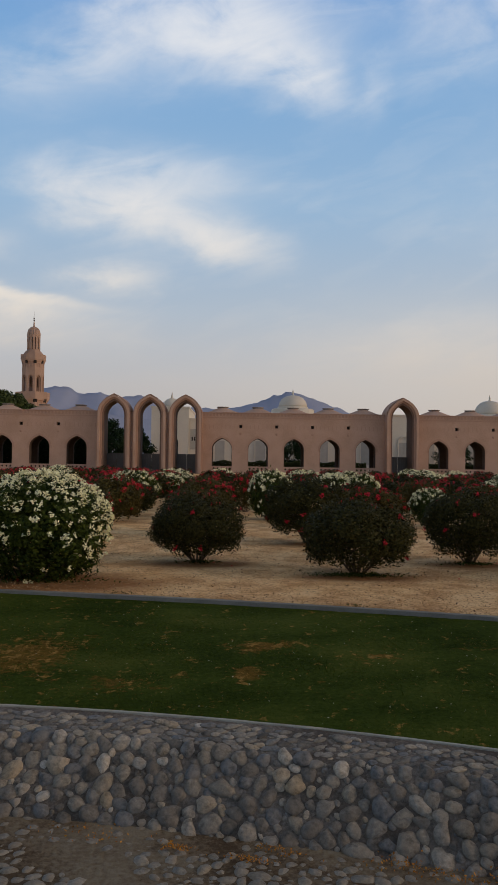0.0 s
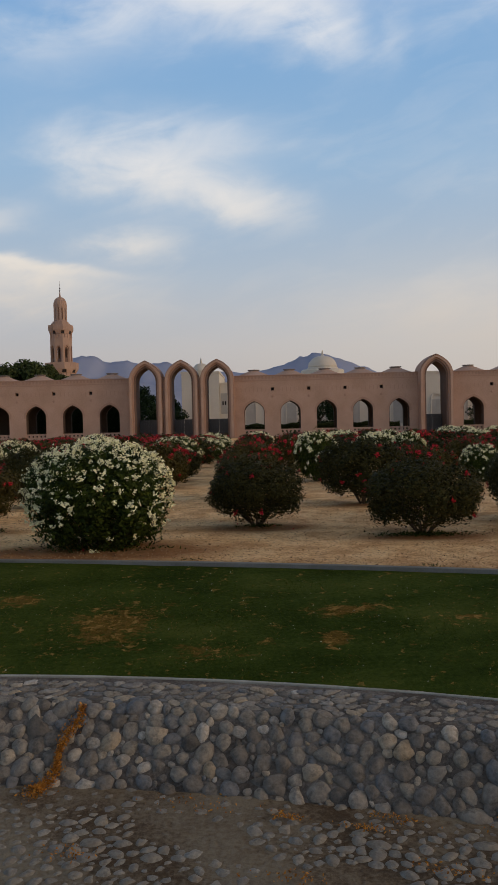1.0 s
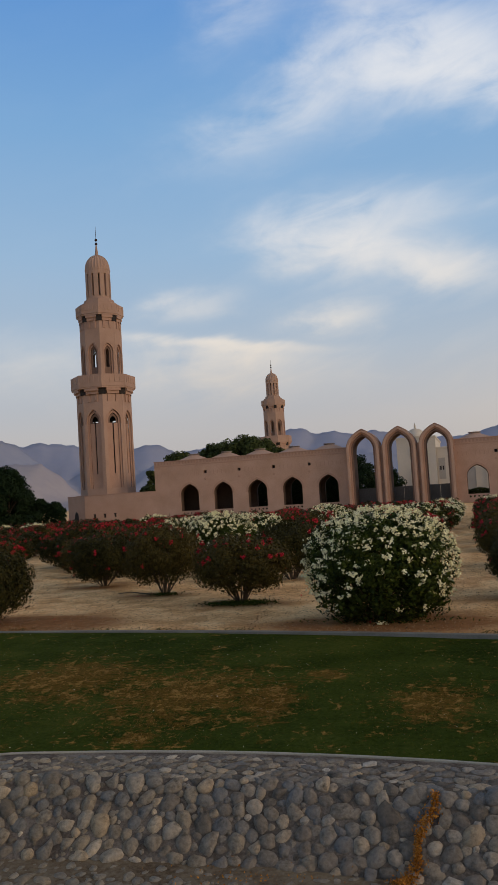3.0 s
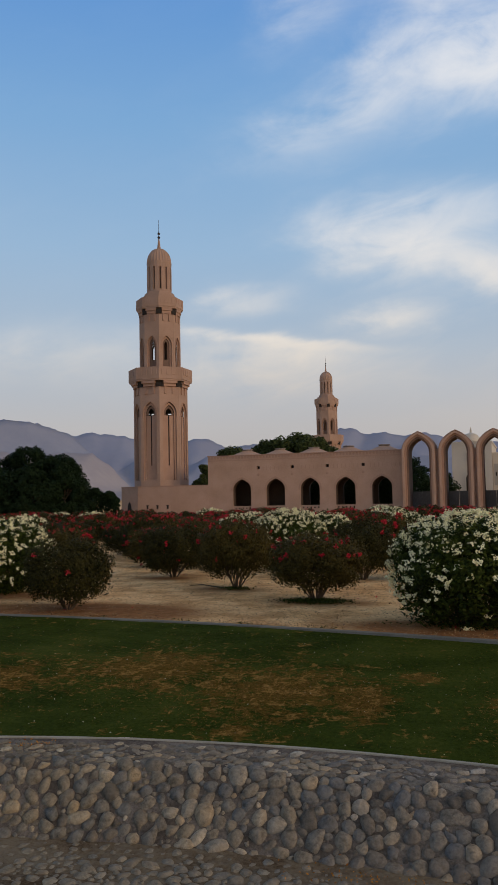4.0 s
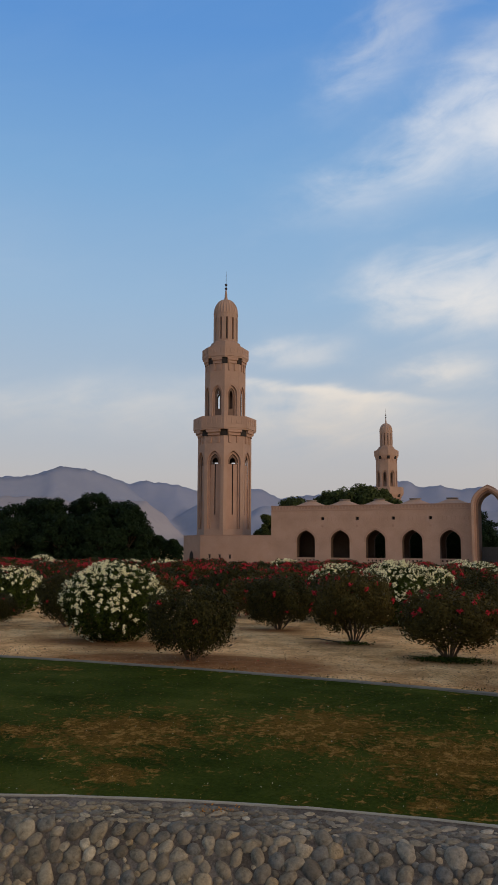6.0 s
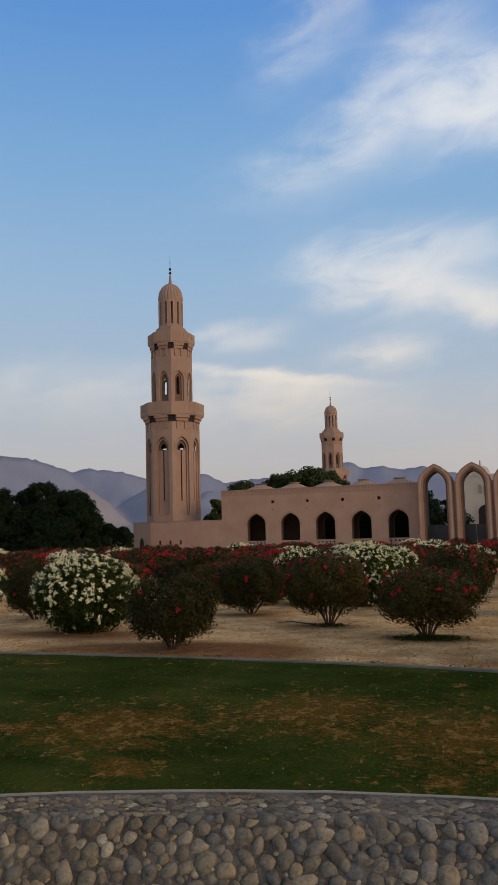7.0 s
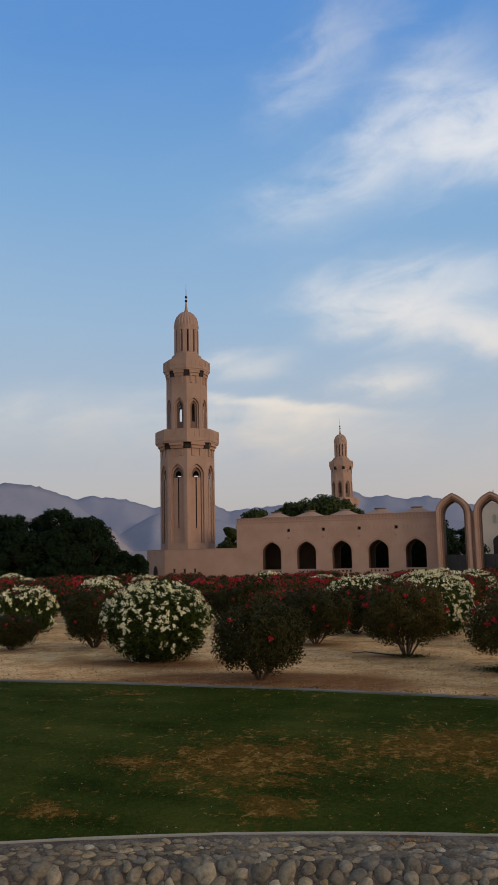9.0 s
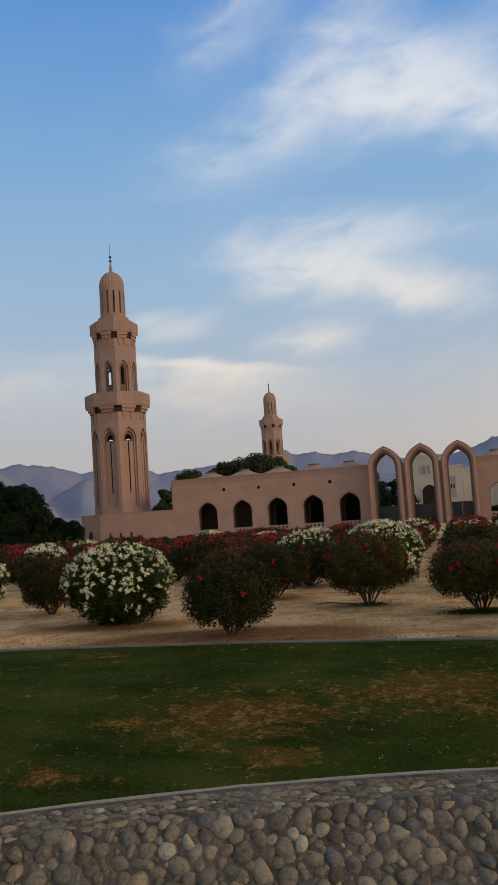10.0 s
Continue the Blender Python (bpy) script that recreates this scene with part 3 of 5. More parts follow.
# ---- mountains ----
def ridge(name, dist, outline, material, label, seed, depth=900.0):
    """A mountain range: a crest line by azimuth and elevation, with ribbed slopes falling towards and away from the viewer."""
    az_list = [a for a, _ in outline]
    cols, rows = 520, 18
    verts, faces = [], []
    for i in range(cols):
        a = az_list[0] + (az_list[-1] - az_list[0]) * i / (cols - 1)
        rough_edge = 0.035 * noise.noise((a * 1.7, seed, 0)) + 0.02 * noise.noise((a * 5.0, seed, 1)) + 0.01 * noise.noise((a * 14.0, seed, 2))
        for r in range(rows):
            t = r / (rows - 1)
            e = float(np.interp(a + 3.5 * (1 - t) * math.sin(a * 0.55 + seed), az_list, [v for _, v in outline]))
            crest = (dist * math.tan(radians(e)) + 2.9) * (1 + rough_edge * t ** 5)
            d = dist - depth * (1 - t) + 90 * noise.noise((a * 0.45 + t * 1.5, t * 2.0, seed)) * (1 - t)
            rib = 0.11 * noise.noise((a * 0.42 + t * 2.6 + seed, t * 1.2, 4)) + 0.055 * noise.noise((a * 1.1 - t * 4.0, t * 3.0, seed)) + 0.02 * noise.noise((a * 2.9 + t * 5.0, t * 6.0, seed))
            h = crest * max(0.0, t ** 1.25 + rib * math.sin(math.pi * t))
            verts.append((d * math.sin(radians(a)), d * math.cos(radians(a)), h if r else -5.0))
        verts.append(((dist + 500) * math.sin(radians(a)), (dist + 500) * math.cos(radians(a)), -5.0))
    n = rows + 1
    for i in range(cols - 1):
        for r in range(rows):
            p = i * n + r
            faces.append((p, p + n, p + n + 1, p + 1))
    me = raw(name, verts, faces)
    me.materials.append(material)
    me.polygons.foreach_set("use_smooth", [True] * len(me.polygons))
    return tagged(new(name, me), label, "mountains", kind="structure")


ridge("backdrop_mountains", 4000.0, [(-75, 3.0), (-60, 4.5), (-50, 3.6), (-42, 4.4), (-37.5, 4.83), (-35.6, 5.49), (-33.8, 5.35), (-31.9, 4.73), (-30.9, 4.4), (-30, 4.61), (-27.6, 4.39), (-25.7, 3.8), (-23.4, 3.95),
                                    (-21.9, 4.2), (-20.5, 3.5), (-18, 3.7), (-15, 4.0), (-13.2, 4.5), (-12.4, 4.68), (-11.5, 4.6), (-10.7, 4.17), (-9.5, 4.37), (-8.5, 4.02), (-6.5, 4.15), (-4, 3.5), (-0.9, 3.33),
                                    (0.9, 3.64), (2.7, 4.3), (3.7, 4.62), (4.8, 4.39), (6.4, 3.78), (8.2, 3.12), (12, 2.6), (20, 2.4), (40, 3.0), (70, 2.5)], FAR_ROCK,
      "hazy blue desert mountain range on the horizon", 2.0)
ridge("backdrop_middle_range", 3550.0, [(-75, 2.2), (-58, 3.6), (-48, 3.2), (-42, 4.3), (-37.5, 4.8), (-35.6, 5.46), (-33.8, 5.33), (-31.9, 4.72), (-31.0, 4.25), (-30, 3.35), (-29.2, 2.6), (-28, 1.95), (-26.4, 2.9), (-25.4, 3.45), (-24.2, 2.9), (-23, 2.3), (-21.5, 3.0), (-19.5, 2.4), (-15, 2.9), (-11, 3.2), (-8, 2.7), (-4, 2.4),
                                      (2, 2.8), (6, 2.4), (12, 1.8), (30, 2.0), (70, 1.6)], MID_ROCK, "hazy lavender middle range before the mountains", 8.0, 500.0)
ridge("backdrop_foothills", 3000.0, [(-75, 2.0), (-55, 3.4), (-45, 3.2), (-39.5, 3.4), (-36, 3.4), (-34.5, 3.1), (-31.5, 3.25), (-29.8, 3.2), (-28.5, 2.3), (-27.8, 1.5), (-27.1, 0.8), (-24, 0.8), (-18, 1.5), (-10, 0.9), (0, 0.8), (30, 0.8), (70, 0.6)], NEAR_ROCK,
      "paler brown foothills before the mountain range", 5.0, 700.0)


# ---- arcade ----
Y0, Y1, YB = 120.2, 121.3, 126.2
ZT = 9.38
HW, ZS, ZA, ZSILL = 1.5, 4.05, 5.69, 1.5


def arcade_wall(name, x0, x1, centres, y0, y1, wins, top, material=None):
    """A pierced wall: piers, arches over the openings and small square vents between them."""
    bm = bmesh.new()
    lim = sorted([x0] + [c + s * HW for c in centres for s in (-1, 1)] + [x1])
    for a, b in zip(lim[0::2], lim[1::2]):
        cut = [w for w in wins if a < w < b]
        if cut:
            w = cut[0]
            box(bm, a, w - 0.24, y0, y1, 0.2, top)
            box(bm, w + 0.24, b, y0, y1, 0.2, top)
            box(bm, w - 0.24, w + 0.24, y0, y1, 0.2, 7.2)
            box(bm, w - 0.24, w + 0.24, y0, y1, 7.68, top)
            box(bm, w - 0.24, w + 0.24, y0 + 0.5, y1, 7.2, 7.68)
        else:
            box(bm, a, b, y0, y1, 0.2, top)
    for c in centres:
        arch_fill(bm, c, HW, ZS, ZA, top, y0, y1)
    bmesh.ops.remove_doubles(bm, verts=bm.verts, dist=0.0005)
    return part(name, bm, material or SANDSTONE, None)


def parapet(x, y0, y1, parent):
    """A low wall pierced by a row of round holes."""
    bm = bmesh.new()
    n, r, zc, z0, z1 = 5, 0.17, 1.14, 0.86, 1.42
    box(bm, x - HW, x + HW, y0, y1, 0.2, z0)
    box(bm, x - HW, x + HW, y0, y1, z1, ZSILL)
    w = 2 * HW / n
    for k in range(n):
        c = x - HW + w * (k + 0.5)
        rim = [(c + r * math.cos(radians(45 * i)), zc + r * math.sin(radians(45 * i))) for i in range(8)]
        out = [(c + w / 2, zc), (c + w / 2, z1), (c, z1), (c - w / 2, z1), (c - w / 2, zc), (c - w / 2, z0), (c, z0), (c + w / 2, z0)]
        lines = [[bm.verts.new((px, y, pz)) for px, pz in line] for line in (rim, out) for y in (y0, y1)]
        for i in range(8):
            j = (i + 1) % 8
            bm.faces.new((lines[0][i], lines[0][j], lines[2][j], lines[2][i]))
            bm.faces.new((lines[1][i], lines[3][i], lines[3][j], lines[1][j]))
            bm.faces.new((lines[0][i], lines[1][i], lines[1][j], lines[0][j]))
    part("parapet", bm, SANDSTONE, parent, "sandstone parapet pierced by round holes")


def arcade(x0, x1, centres, wins, label, shut=0):
    top = thing("arcade", Matrix(), label, "arcade", "long arcade wall")
    w = arcade_wall("front_wall", x0, x1, centres, Y0, Y1, wins, ZT)
    w.parent = top
    # back wall and roof take the darkened brown in place of interior shade
    b = arcade_wall("back_wall", x0, x1, centres[shut:], YB - 0.8, YB, [], ZT - 0.5, SHADE_STONE)
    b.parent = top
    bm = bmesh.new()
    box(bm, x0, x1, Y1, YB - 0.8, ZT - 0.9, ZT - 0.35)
    part("roof", bm, SHADE_STONE, top)
    for a in (x0, x1 - 0.8):
        bm = bmesh.new()
        box(bm, a, a + 0.8, Y1 + 0.003, YB - 0.803, 0.2, ZT - 0.91)
        part("end_wall", bm, SANDSTONE, top)
    bm = bmesh.new()
    box(bm, x0 - 0.05, x1 + 0.0, Y0 - 0.1, Y0 + 0.35, ZT, ZT + 0.12)
    box(bm, x0, x1, Y0 - 0.05, Y0 - 0.003, ZT - 0.75, ZT - 0.62)
    n = int((x1 - x0) / 0.5)
    for i in range(n):
        c = x0 + 0.25 + i * (x1 - x0 - 0.5) / (n - 1)
        box(bm, c - 0.13, c + 0.13, Y0 - 0.06, Y0 - 0.003, ZT - 0.45, ZT - 0.05)
    part("cornice", bm, TRIM_STONE, top, "dentilled sandstone cornice")
    for c in centres:
        bm = bmesh.new()
        arch_band(bm, c, HW + 0.005, ZS, ZA + 0.004, ZS - 0.2, 0.30, Y0 - 0.035, Y0 - 0.003)
        part("arch_hood", bm, TRIM_STONE, top, "shallow pointed arch moulding")
        # thin dark band stands in for the shade along the arch reveal
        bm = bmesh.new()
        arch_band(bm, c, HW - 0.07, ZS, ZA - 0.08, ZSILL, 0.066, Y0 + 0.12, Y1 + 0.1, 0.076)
        part("arch_shade_band", bm, SHADE_STONE, top, "thin band coloured dark for the shaded arch reveal")
        parapet(c, Y0 + 0.2, Y0 + 0.6, top)
        bm = bmesh.new()
        yc = (Y0 + YB) / 2
        prof = [(3.0, ZT - 0.36), (2.75, ZT + 0.12), (1.9, ZT + 0.42), (1.0, ZT + 0.78), (0.72, ZT + 0.9)]
        for (r0, z0), (r1, z1) in zip(prof, prof[1:]):
            ring(bm, r0, z0, r1, z1, 16, 0, False, z1 > ZT + 0.85, c, yc)
        d = part("roof_dome", bm, SANDSTONE, top, smooth=False)
        bm = bmesh.new()
        ring(bm, 0.78, ZT + 0.86, 0.78, ZT + 1.0, 12, 0, True, True, c, yc)
        ring(bm, 0.92, ZT + 1.0, 0.92, ZT + 1.1, 12, 0, True, True, c, yc)
        part("dome_cap", bm, CAP, d, "flat grey stone cap")
    bm = bmesh.new()
    n = int((x1 - x0) / 0.62)
    for i in range(n):
        c = x0 + 0.5 + i * (x1 - x0 - 1.0) / (n - 1)
        if all(abs(c - w) > 0.5 for w in wins):
            box(bm, c - 0.05, c + 0.05, Y0 - 0.02, Y0 - 0.003, 7.05, 7.65)
    tagged(part("frieze", bm, TRIM_STONE, top), "row of slim carved strokes", kind="stuff")
    for wx in wins:
        # dark plate at the back of the vent paints its shade
        bm = bmesh.new()
        box(bm, wx - 0.2, wx + 0.2, Y0 + 0.42, Y0 + 0.49, 7.23, 7.65)
        part("vent_shade_plate", bm, DARK, top, "dark square vent")
        bm = bmesh.new()
        bmesh.ops.create_uvsphere(bm, u_segments=8, v_segments=5, radius=0.2, matrix=pose(wx, Y0 - 0.01, 6.35) @ Matrix.Diagonal((1, 0.3, 1, 1)))
        part("stone_boss", bm, TRIM_STONE, top)
    return top


arcade(-51.6, -20.7, [-45.9 + 5.5 * i for i in range(5)], [-43.15 + 5.5 * i for i in range(4)], "pink sandstone arcade with pointed arches beside the tall minaret", 2)
arcade(-5.4, 21.9, [-2.38 + 5.35 * i for i in range(5)], [0.38 + 5.35 * i for i in range(4)], "pink sandstone arcade with five pointed arches between gateways")
arcade(26.55, 65.0, [29.95 + 5.5 * i for i in range(6)], [32.66 + 5.5 * i for i in range(6)], "pink sandstone arcade running on past the single gateway")


# unseen floor added, dull so that less light bounces up inside the arches
bm = bmesh.new()
box(bm, -51.0, 65.0, 117.0, 131.0, 0.2, 0.36)
tagged(part("arcade_dark_floor", bm, DARK_FLOOR, None), "added dull brown floor under the arcade", "paving", kind="structure")


def gateway(x, label):
    top = thing("gateway", pose(x, 0, 0), label, "gateway", "tall arched gateways")
    yf, yb = 118.35, 123.4
    bm = bmesh.new()
    arch_band(bm, 0, 1.99, 8.85, 11.49, 0.2, 0.35, yf, yb, 0.31)
    part("portal_frame", bm, SANDSTONE, top)
    bm = bmesh.new()
    arch_band(bm, 0, 1.72, 8.85, 11.2, 0.2, 0.268, yf + 0.3, yb - 0.2, 0.286)
    part("recessed_frame", bm, TRIM_STONE, top)
    # inner arch coloured darker, as its reveal lies in shade
    bm = bmesh.new()
    arch_band(bm, 0, 1.5, 8.75, 10.9, 0.2, 0.216, yf + 0.5, yb - 0.3, 0.29)
    part("inner_frame", bm, SHADE_SOFFIT, top, "inner arch coloured brown for its shade")
    bm = bmesh.new()
    arch_band(bm, 0, 2.36, 8.85, 11.86, 0.25, 0.10, yf + 0.25, yb - 0.5, 0.12)
    part("outer_moulding", bm, TRIM_STONE, top)
    for s in (-1, 1):
        bm = bmesh.new()
        box(bm, min(0.02 * s, 1.48 * s), max(0.02 * s, 1.48 * s), yb - 1.2, yb - 1.1, 0.3, 3.22)
        for k in range(5):
            c = s * (0.2 + 0.28 * k)
            box(bm, c - 0.02, c + 0.02, yb - 1.24, yb - 1.203, 0.5, 3.1)
        part("gate_leaf", bm, STEEL, top, "plain dark grey metal gate leaf")
    return top


gx = [-18.26, -13.0, -7.76]
for i, x in enumerate(gx):
    gateway(x, "tall pointed sandstone gateway, one of three side by side")
gateway(24.22, "tall pointed sandstone gateway standing alone in the arcade")
for x in [(gx[0] + gx[1]) / 2, (gx[1] + gx[2]) / 2]:
    bm = bmesh.new()
    box(bm, x - 0.16, x + 0.16, 119.0, 123.3, 0.2, 9.3)
    t = thing("gate_pier", Matrix(), "narrow recessed sandstone pier between gateways", "pier", "gate piers")
    part("shaft", bm, TRIM_STONE, t)
    bm = bmesh.new()
    box(bm, x - 0.17, x + 0.17, 118.95, 123.35, 3.9, 4.2)
    part("band", bm, SANDSTONE, t)


# ---- minarets ----
def face_arch(bm, k, apothem, hw, zs, za, zb, out, deep):
    """An arched moulding on side k of an octagonal shaft, standing proud of it."""
    tmp = bmesh.new()
    arch_band(tmp, 0, hw, zs, za, zb, out, -apothem - deep, -apothem + 0.05)
    tmp.transform(pose(0, 0, 0, 0, 0, 45 * k))
    me = bpy.data.meshes.new("tmp")
    tmp.to_mesh(me)
    tmp.free()
    bm.from_mesh(me)
    bpy.data.meshes.remove(me)


def face_box(bm, k, apothem, x0, x1, z0, z1, y_in, y_out):
    tmp = bmesh.new()
    box(tmp, x0, x1, -apothem - y_out, -apothem - y_in, z0, z1)
    tmp.transform(pose(0, 0, 0, 0, 0, 45 * k))
    me = bpy.data.meshes.new("tmp")
    tmp.to_mesh(me)
    tmp.free()
    bm.from_mesh(me)
    bpy.data.meshes.remove(me)


def octagon_storey(top, name, R, z0, z1, niche):
    """An octagonal storey whose sides are pierced by arched niches: (half width, springing, point, foot)."""
    ap = R * math.cos(radians(22.5))
    half = R * math.sin(radians(22.5))
    hw, zs, za, zb = niche
    bm = bmesh.new()
    for k in range(8):
        tmp = bmesh.new()
        box(tmp, -half, -hw, -ap, -ap + 0.55, z0, z1)
        box(tmp, hw, half, -ap, -ap + 0.55, z0, z1)
        box(tmp, -hw, hw, -ap, -ap + 0.55, z0, zb)
        arch_fill(tmp, 0, hw, zs, za, z1, -ap, -ap + 0.55)
        bmesh.ops.remove_doubles(tmp, verts=tmp.verts, dist=0.0005)
        tmp.transform(pose(0, 0, 0, 0, 0, 45 * k))
        me = bpy.data.meshes.new("tmp")
        tmp.to_mesh(me)
        tmp.free()
        bm.from_mesh(me)
        bpy.data.meshes.remove(me)
    bmesh.ops.remove_doubles(bm, verts=bm.verts, dist=0.002)
    return part(name, bm, MINARET_STONE, top), ap


def minaret():
    top = thing("minaret", Matrix(), "tall octagonal pink sandstone minaret with two balconies and a ribbed dome", "minaret", "minarets")
    low, ap1 = octagon_storey(top, "lower_shaft", 4.97, 4.3, 22.3, (1.30, 17.3, 19.2, 6.2))
    for k in range(8):
        # stepped reveals, a back panel with a slit, and an open arched light under the point
        bm = bmesh.new()
        face_arch(bm, k, ap1 - 0.36, 0.95, 17.3, 18.68, 6.2, 0.345, 0.10)
        part("outer_reveal", bm, TRIM_STONE, low)
        # innermost step carries the niche's shade in its colour
        bm = bmesh.new()
        face_arch(bm, k, ap1 - 0.56, 0.58, 17.25, 18.15, 16.95, 0.365, 0.06)
        part("inner_reveal", bm, SHADE_SOFFIT, low, "inner arch coloured brown for its shade")
        bm = bmesh.new()
        face_box(bm, k, ap1, -0.945, -0.12, 8.6, 16.95, -0.62, -0.48)
        face_box(bm, k, ap1, 0.12, 0.945, 8.6, 16.95, -0.62, -0.48)
        face_box(bm, k, ap1, -0.945, 0.945, 6.2, 8.6, -0.62, -0.48)
        part("niche_panel", bm, TRIM_STONE, low)
        bm = bmesh.new()
        face_arch(bm, k, ap1, 1.32, 17.3, 19.22, 16.9, 0.16, 0.07)
        part("niche_hood", bm, TRIM_STONE, low)
    # dark blocks added inside the shaft keep slits dark and block the sky
    bm = bmesh.new()
    ring(bm, 4.2, 4.4, 4.2, 17.06, 8, 22.5, True, True)
    part("core", bm, DARK, low)
    bm = bmesh.new()
    ring(bm, 4.2, 17.95, 4.2, 22.2, 8, 22.5, True, True)
    part("upper_dark_fill", bm, DARK, low)
    # lower balcony
    for name, R, z, h, inner, shaft in (("lower_balcony", 5.88, 22.75, 2.25, 3.6, 4.97), ("upper_balcony", 4.38, 35.25, 1.9, 2.4, 3.8)):
        bm = bmesh.new()
        ring(bm, R - 0.10, z, R - 0.10, z + 0.25, 8, 22.5, True)
        ring(bm, R, z + 0.25, R, z + h, 8, 22.5, True)
        ring(bm, R, z + h, R - 0.45, z + h, 8, 22.5)
        ring(bm, R - 0.45, z + h, R - 0.45, z + 0.9, 8, 22.5, True)
        hb = R * math.sin(radians(22.5))
        ab = R * math.cos(radians(22.5))
        for k in range(8):
            for c in (-0.66, -0.22, 0.22, 0.66):
                face_box(bm, k, ab, c * hb - 0.13 * hb, c * hb + 0.13 * hb, z + h * 0.42, z + h * 0.86, -0.02, 0.05)
        bal = part(name, bm, MINARET_STONE, top)
        a2 = shaft * math.cos(radians(22.5))
        a3 = (R - 0.1) * math.cos(radians(22.5))
        hs = shaft * math.sin(radians(22.5))
        for k in range(8):
            bm = bmesh.new()
            face_box(bm, k, a2, -0.70 * hs, 0.70 * hs, z - 0.45, z + 0.02, -0.02, (a3 - a2) * 0.92)
            face_box(bm, k, a2, -0.62 * hs, 0.62 * hs, z - 0.95, z - 0.45, -0.02, (a3 - a2) * 0.5)
            part("corbel", bm, TRIM_STONE, bal)
            # solid dark box painted in for the shaded corner gap
            bm = bmesh.new()
            box(bm, -0.33 * hs, 0.33 * hs, -shaft - 0.05, -shaft + 0.5, z - 1.0, z - 0.03)
            bm.transform(pose(0, 0, 0, 0, 0, 45 * k + 22.5))
            part("corner_shade_box", bm, DARK, bal, "dark box for the shaded gap under the balcony")
            for c in (-0.40, 0.40):
                bm = bmesh.new()
                face_box(bm, k, a2, (c - 0.13) * hs, (c + 0.13) * hs, z - 2.2, z - 0.95, -0.02, 0.16)
                part("bracket", bm, TRIM_STONE, bal)
    mid, ap2 = octagon_storey(top, "upper_shaft", 3.8, 24.0, 35.4, (0.95, 29.0, 30.5, 25.2))
    for k in range(8):
        bm = bmesh.new()
        face_arch(bm, k, ap2 - 0.34, 0.64, 29.0, 30.1, 25.2, 0.305, 0.08)
        part("outer_reveal", bm, TRIM_STONE, mid)
        bm = bmesh.new()
        face_arch(bm, k, ap2 - 0.54, 0.30, 28.95, 29.65, 26.5, 0.335, 0.08)
        face_box(bm, k, ap2, -0.635, 0.635, 25.2, 26.5, -0.59, -0.46)
        part("inner_reveal", bm, SHADE_SOFFIT, mid, "inner arch coloured brown for its shade")
        bm = bmesh.new()
        face_arch(bm, k, ap2, 0.97, 29.0, 30.52, 28.6, 0.13, 0.06)
        part("niche_hood", bm, TRIM_STONE, mid)
    bm = bmesh.new()
    ring(bm, 1.05, 23.5, 1.05, 35.3, 12, 0, True, True, 1.25, 0.55)
    part("stair_core", bm, SHADE_SOFFIT, top, "brown stair core inside the shaft")
    bm = bmesh.new()
    for r0, z0, r1, z1 in ((3.75, 36.2, 3.75, 37.2), (3.75, 37.2, 3.35, 37.2), (3.35, 37.2, 3.3, 37.75), (3.3, 37.75, 2.85, 37.75), (2.85, 37.75, 2.75, 38.35), (2.75, 38.35, 2.3, 38.5)):
        ring(bm, r0, z0, r1, z1, 8, 22.5)
    part("stepped_base", bm, MINARET_STONE, top)
    # dark drum stands in for the shade behind the lantern slots
    bm = bmesh.new()
    ring(bm, 1.75, 38.2, 1.75, 43.6, 16, 0, True, True)
    part("lantern_shade_drum", bm, DARK, top)
    bm = bmesh.new()
    ring(bm, 2.28, 38.3, 2.28, 38.9, 24, 0)
    part("lantern_foot", bm, MINARET_STONE, top)
    bm = bmesh.new()
    ring(bm, 2.28, 42.75, 2.28, 43.75, 24, 0)
    ring(bm, 2.28, 42.75, 1.7, 42.75, 24, 0)
    ring(bm, 2.34, 43.45, 2.34, 43.75, 24, 0)
    lantern = part("lantern", bm, MINARET_STONE, top, "fluted sandstone lantern with tall slots")
    for k in range(12):
        tmp = bmesh.new()
        box(tmp, -0.40, 0.40, -2.26, -1.78, 38.8, 42.8)
        tmp.transform(pose(0, 0, 0, 0, 0, 30 * k + 15))
        part("pier", tmp, MINARET_STONE, lantern)
    bm = bmesh.new()
    prof = [(2.30 * math.cos(t) ** 0.9, 43.75 + 2.6 * math.sin(t)) for t in [radians(a) for a in range(0, 84, 7)]]
    lathe(bm, prof, 48, 0, -0.055)
    dome = part("dome", bm, MINARET_STONE, top, "ribbed sandstone dome")
    bm = bmesh.new()
    lathe(bm, [(0.42, 46.2), (0.3, 46.7), (0.2, 47.5), (0.12, 48.1)], 10)
    part("finial_base", bm, MINARET_STONE, dome)
    bm = bmesh.new()
    lathe(bm, [(0.05, 48.0), (0.05, 48.12), (0.24, 48.25), (0.27, 48.37), (0.2, 48.52), (0.06, 48.6), (0.06, 48.8), (0.24, 48.92), (0.27, 49.05), (0.2, 49.2), (0.05, 49.3), (0.05, 50.0), (0.02, 51.5)], 10)
    part("finial", bm, BRASS, dome, "dark bronze finial with two balls")
    return top


first = minaret()
first.matrix_basis = pose(-61.9, 124.9, -0.2) @ Matrix.Diagonal((0.914, 0.914, 0.991, 1))
second = copy_thing(first, pose(-65.3, 261.0, -2.2))
bm = bmesh.new()
ring(bm, 6.5, 0.25, 6.5, 4.6, 8, 22.5, True, True)
part("plinth", bm, MINARET_STONE, second)
second["label"] = "distant octagonal sandstone minaret rising behind trees"

# terrace block that carries the minaret
bm = bmesh.new()
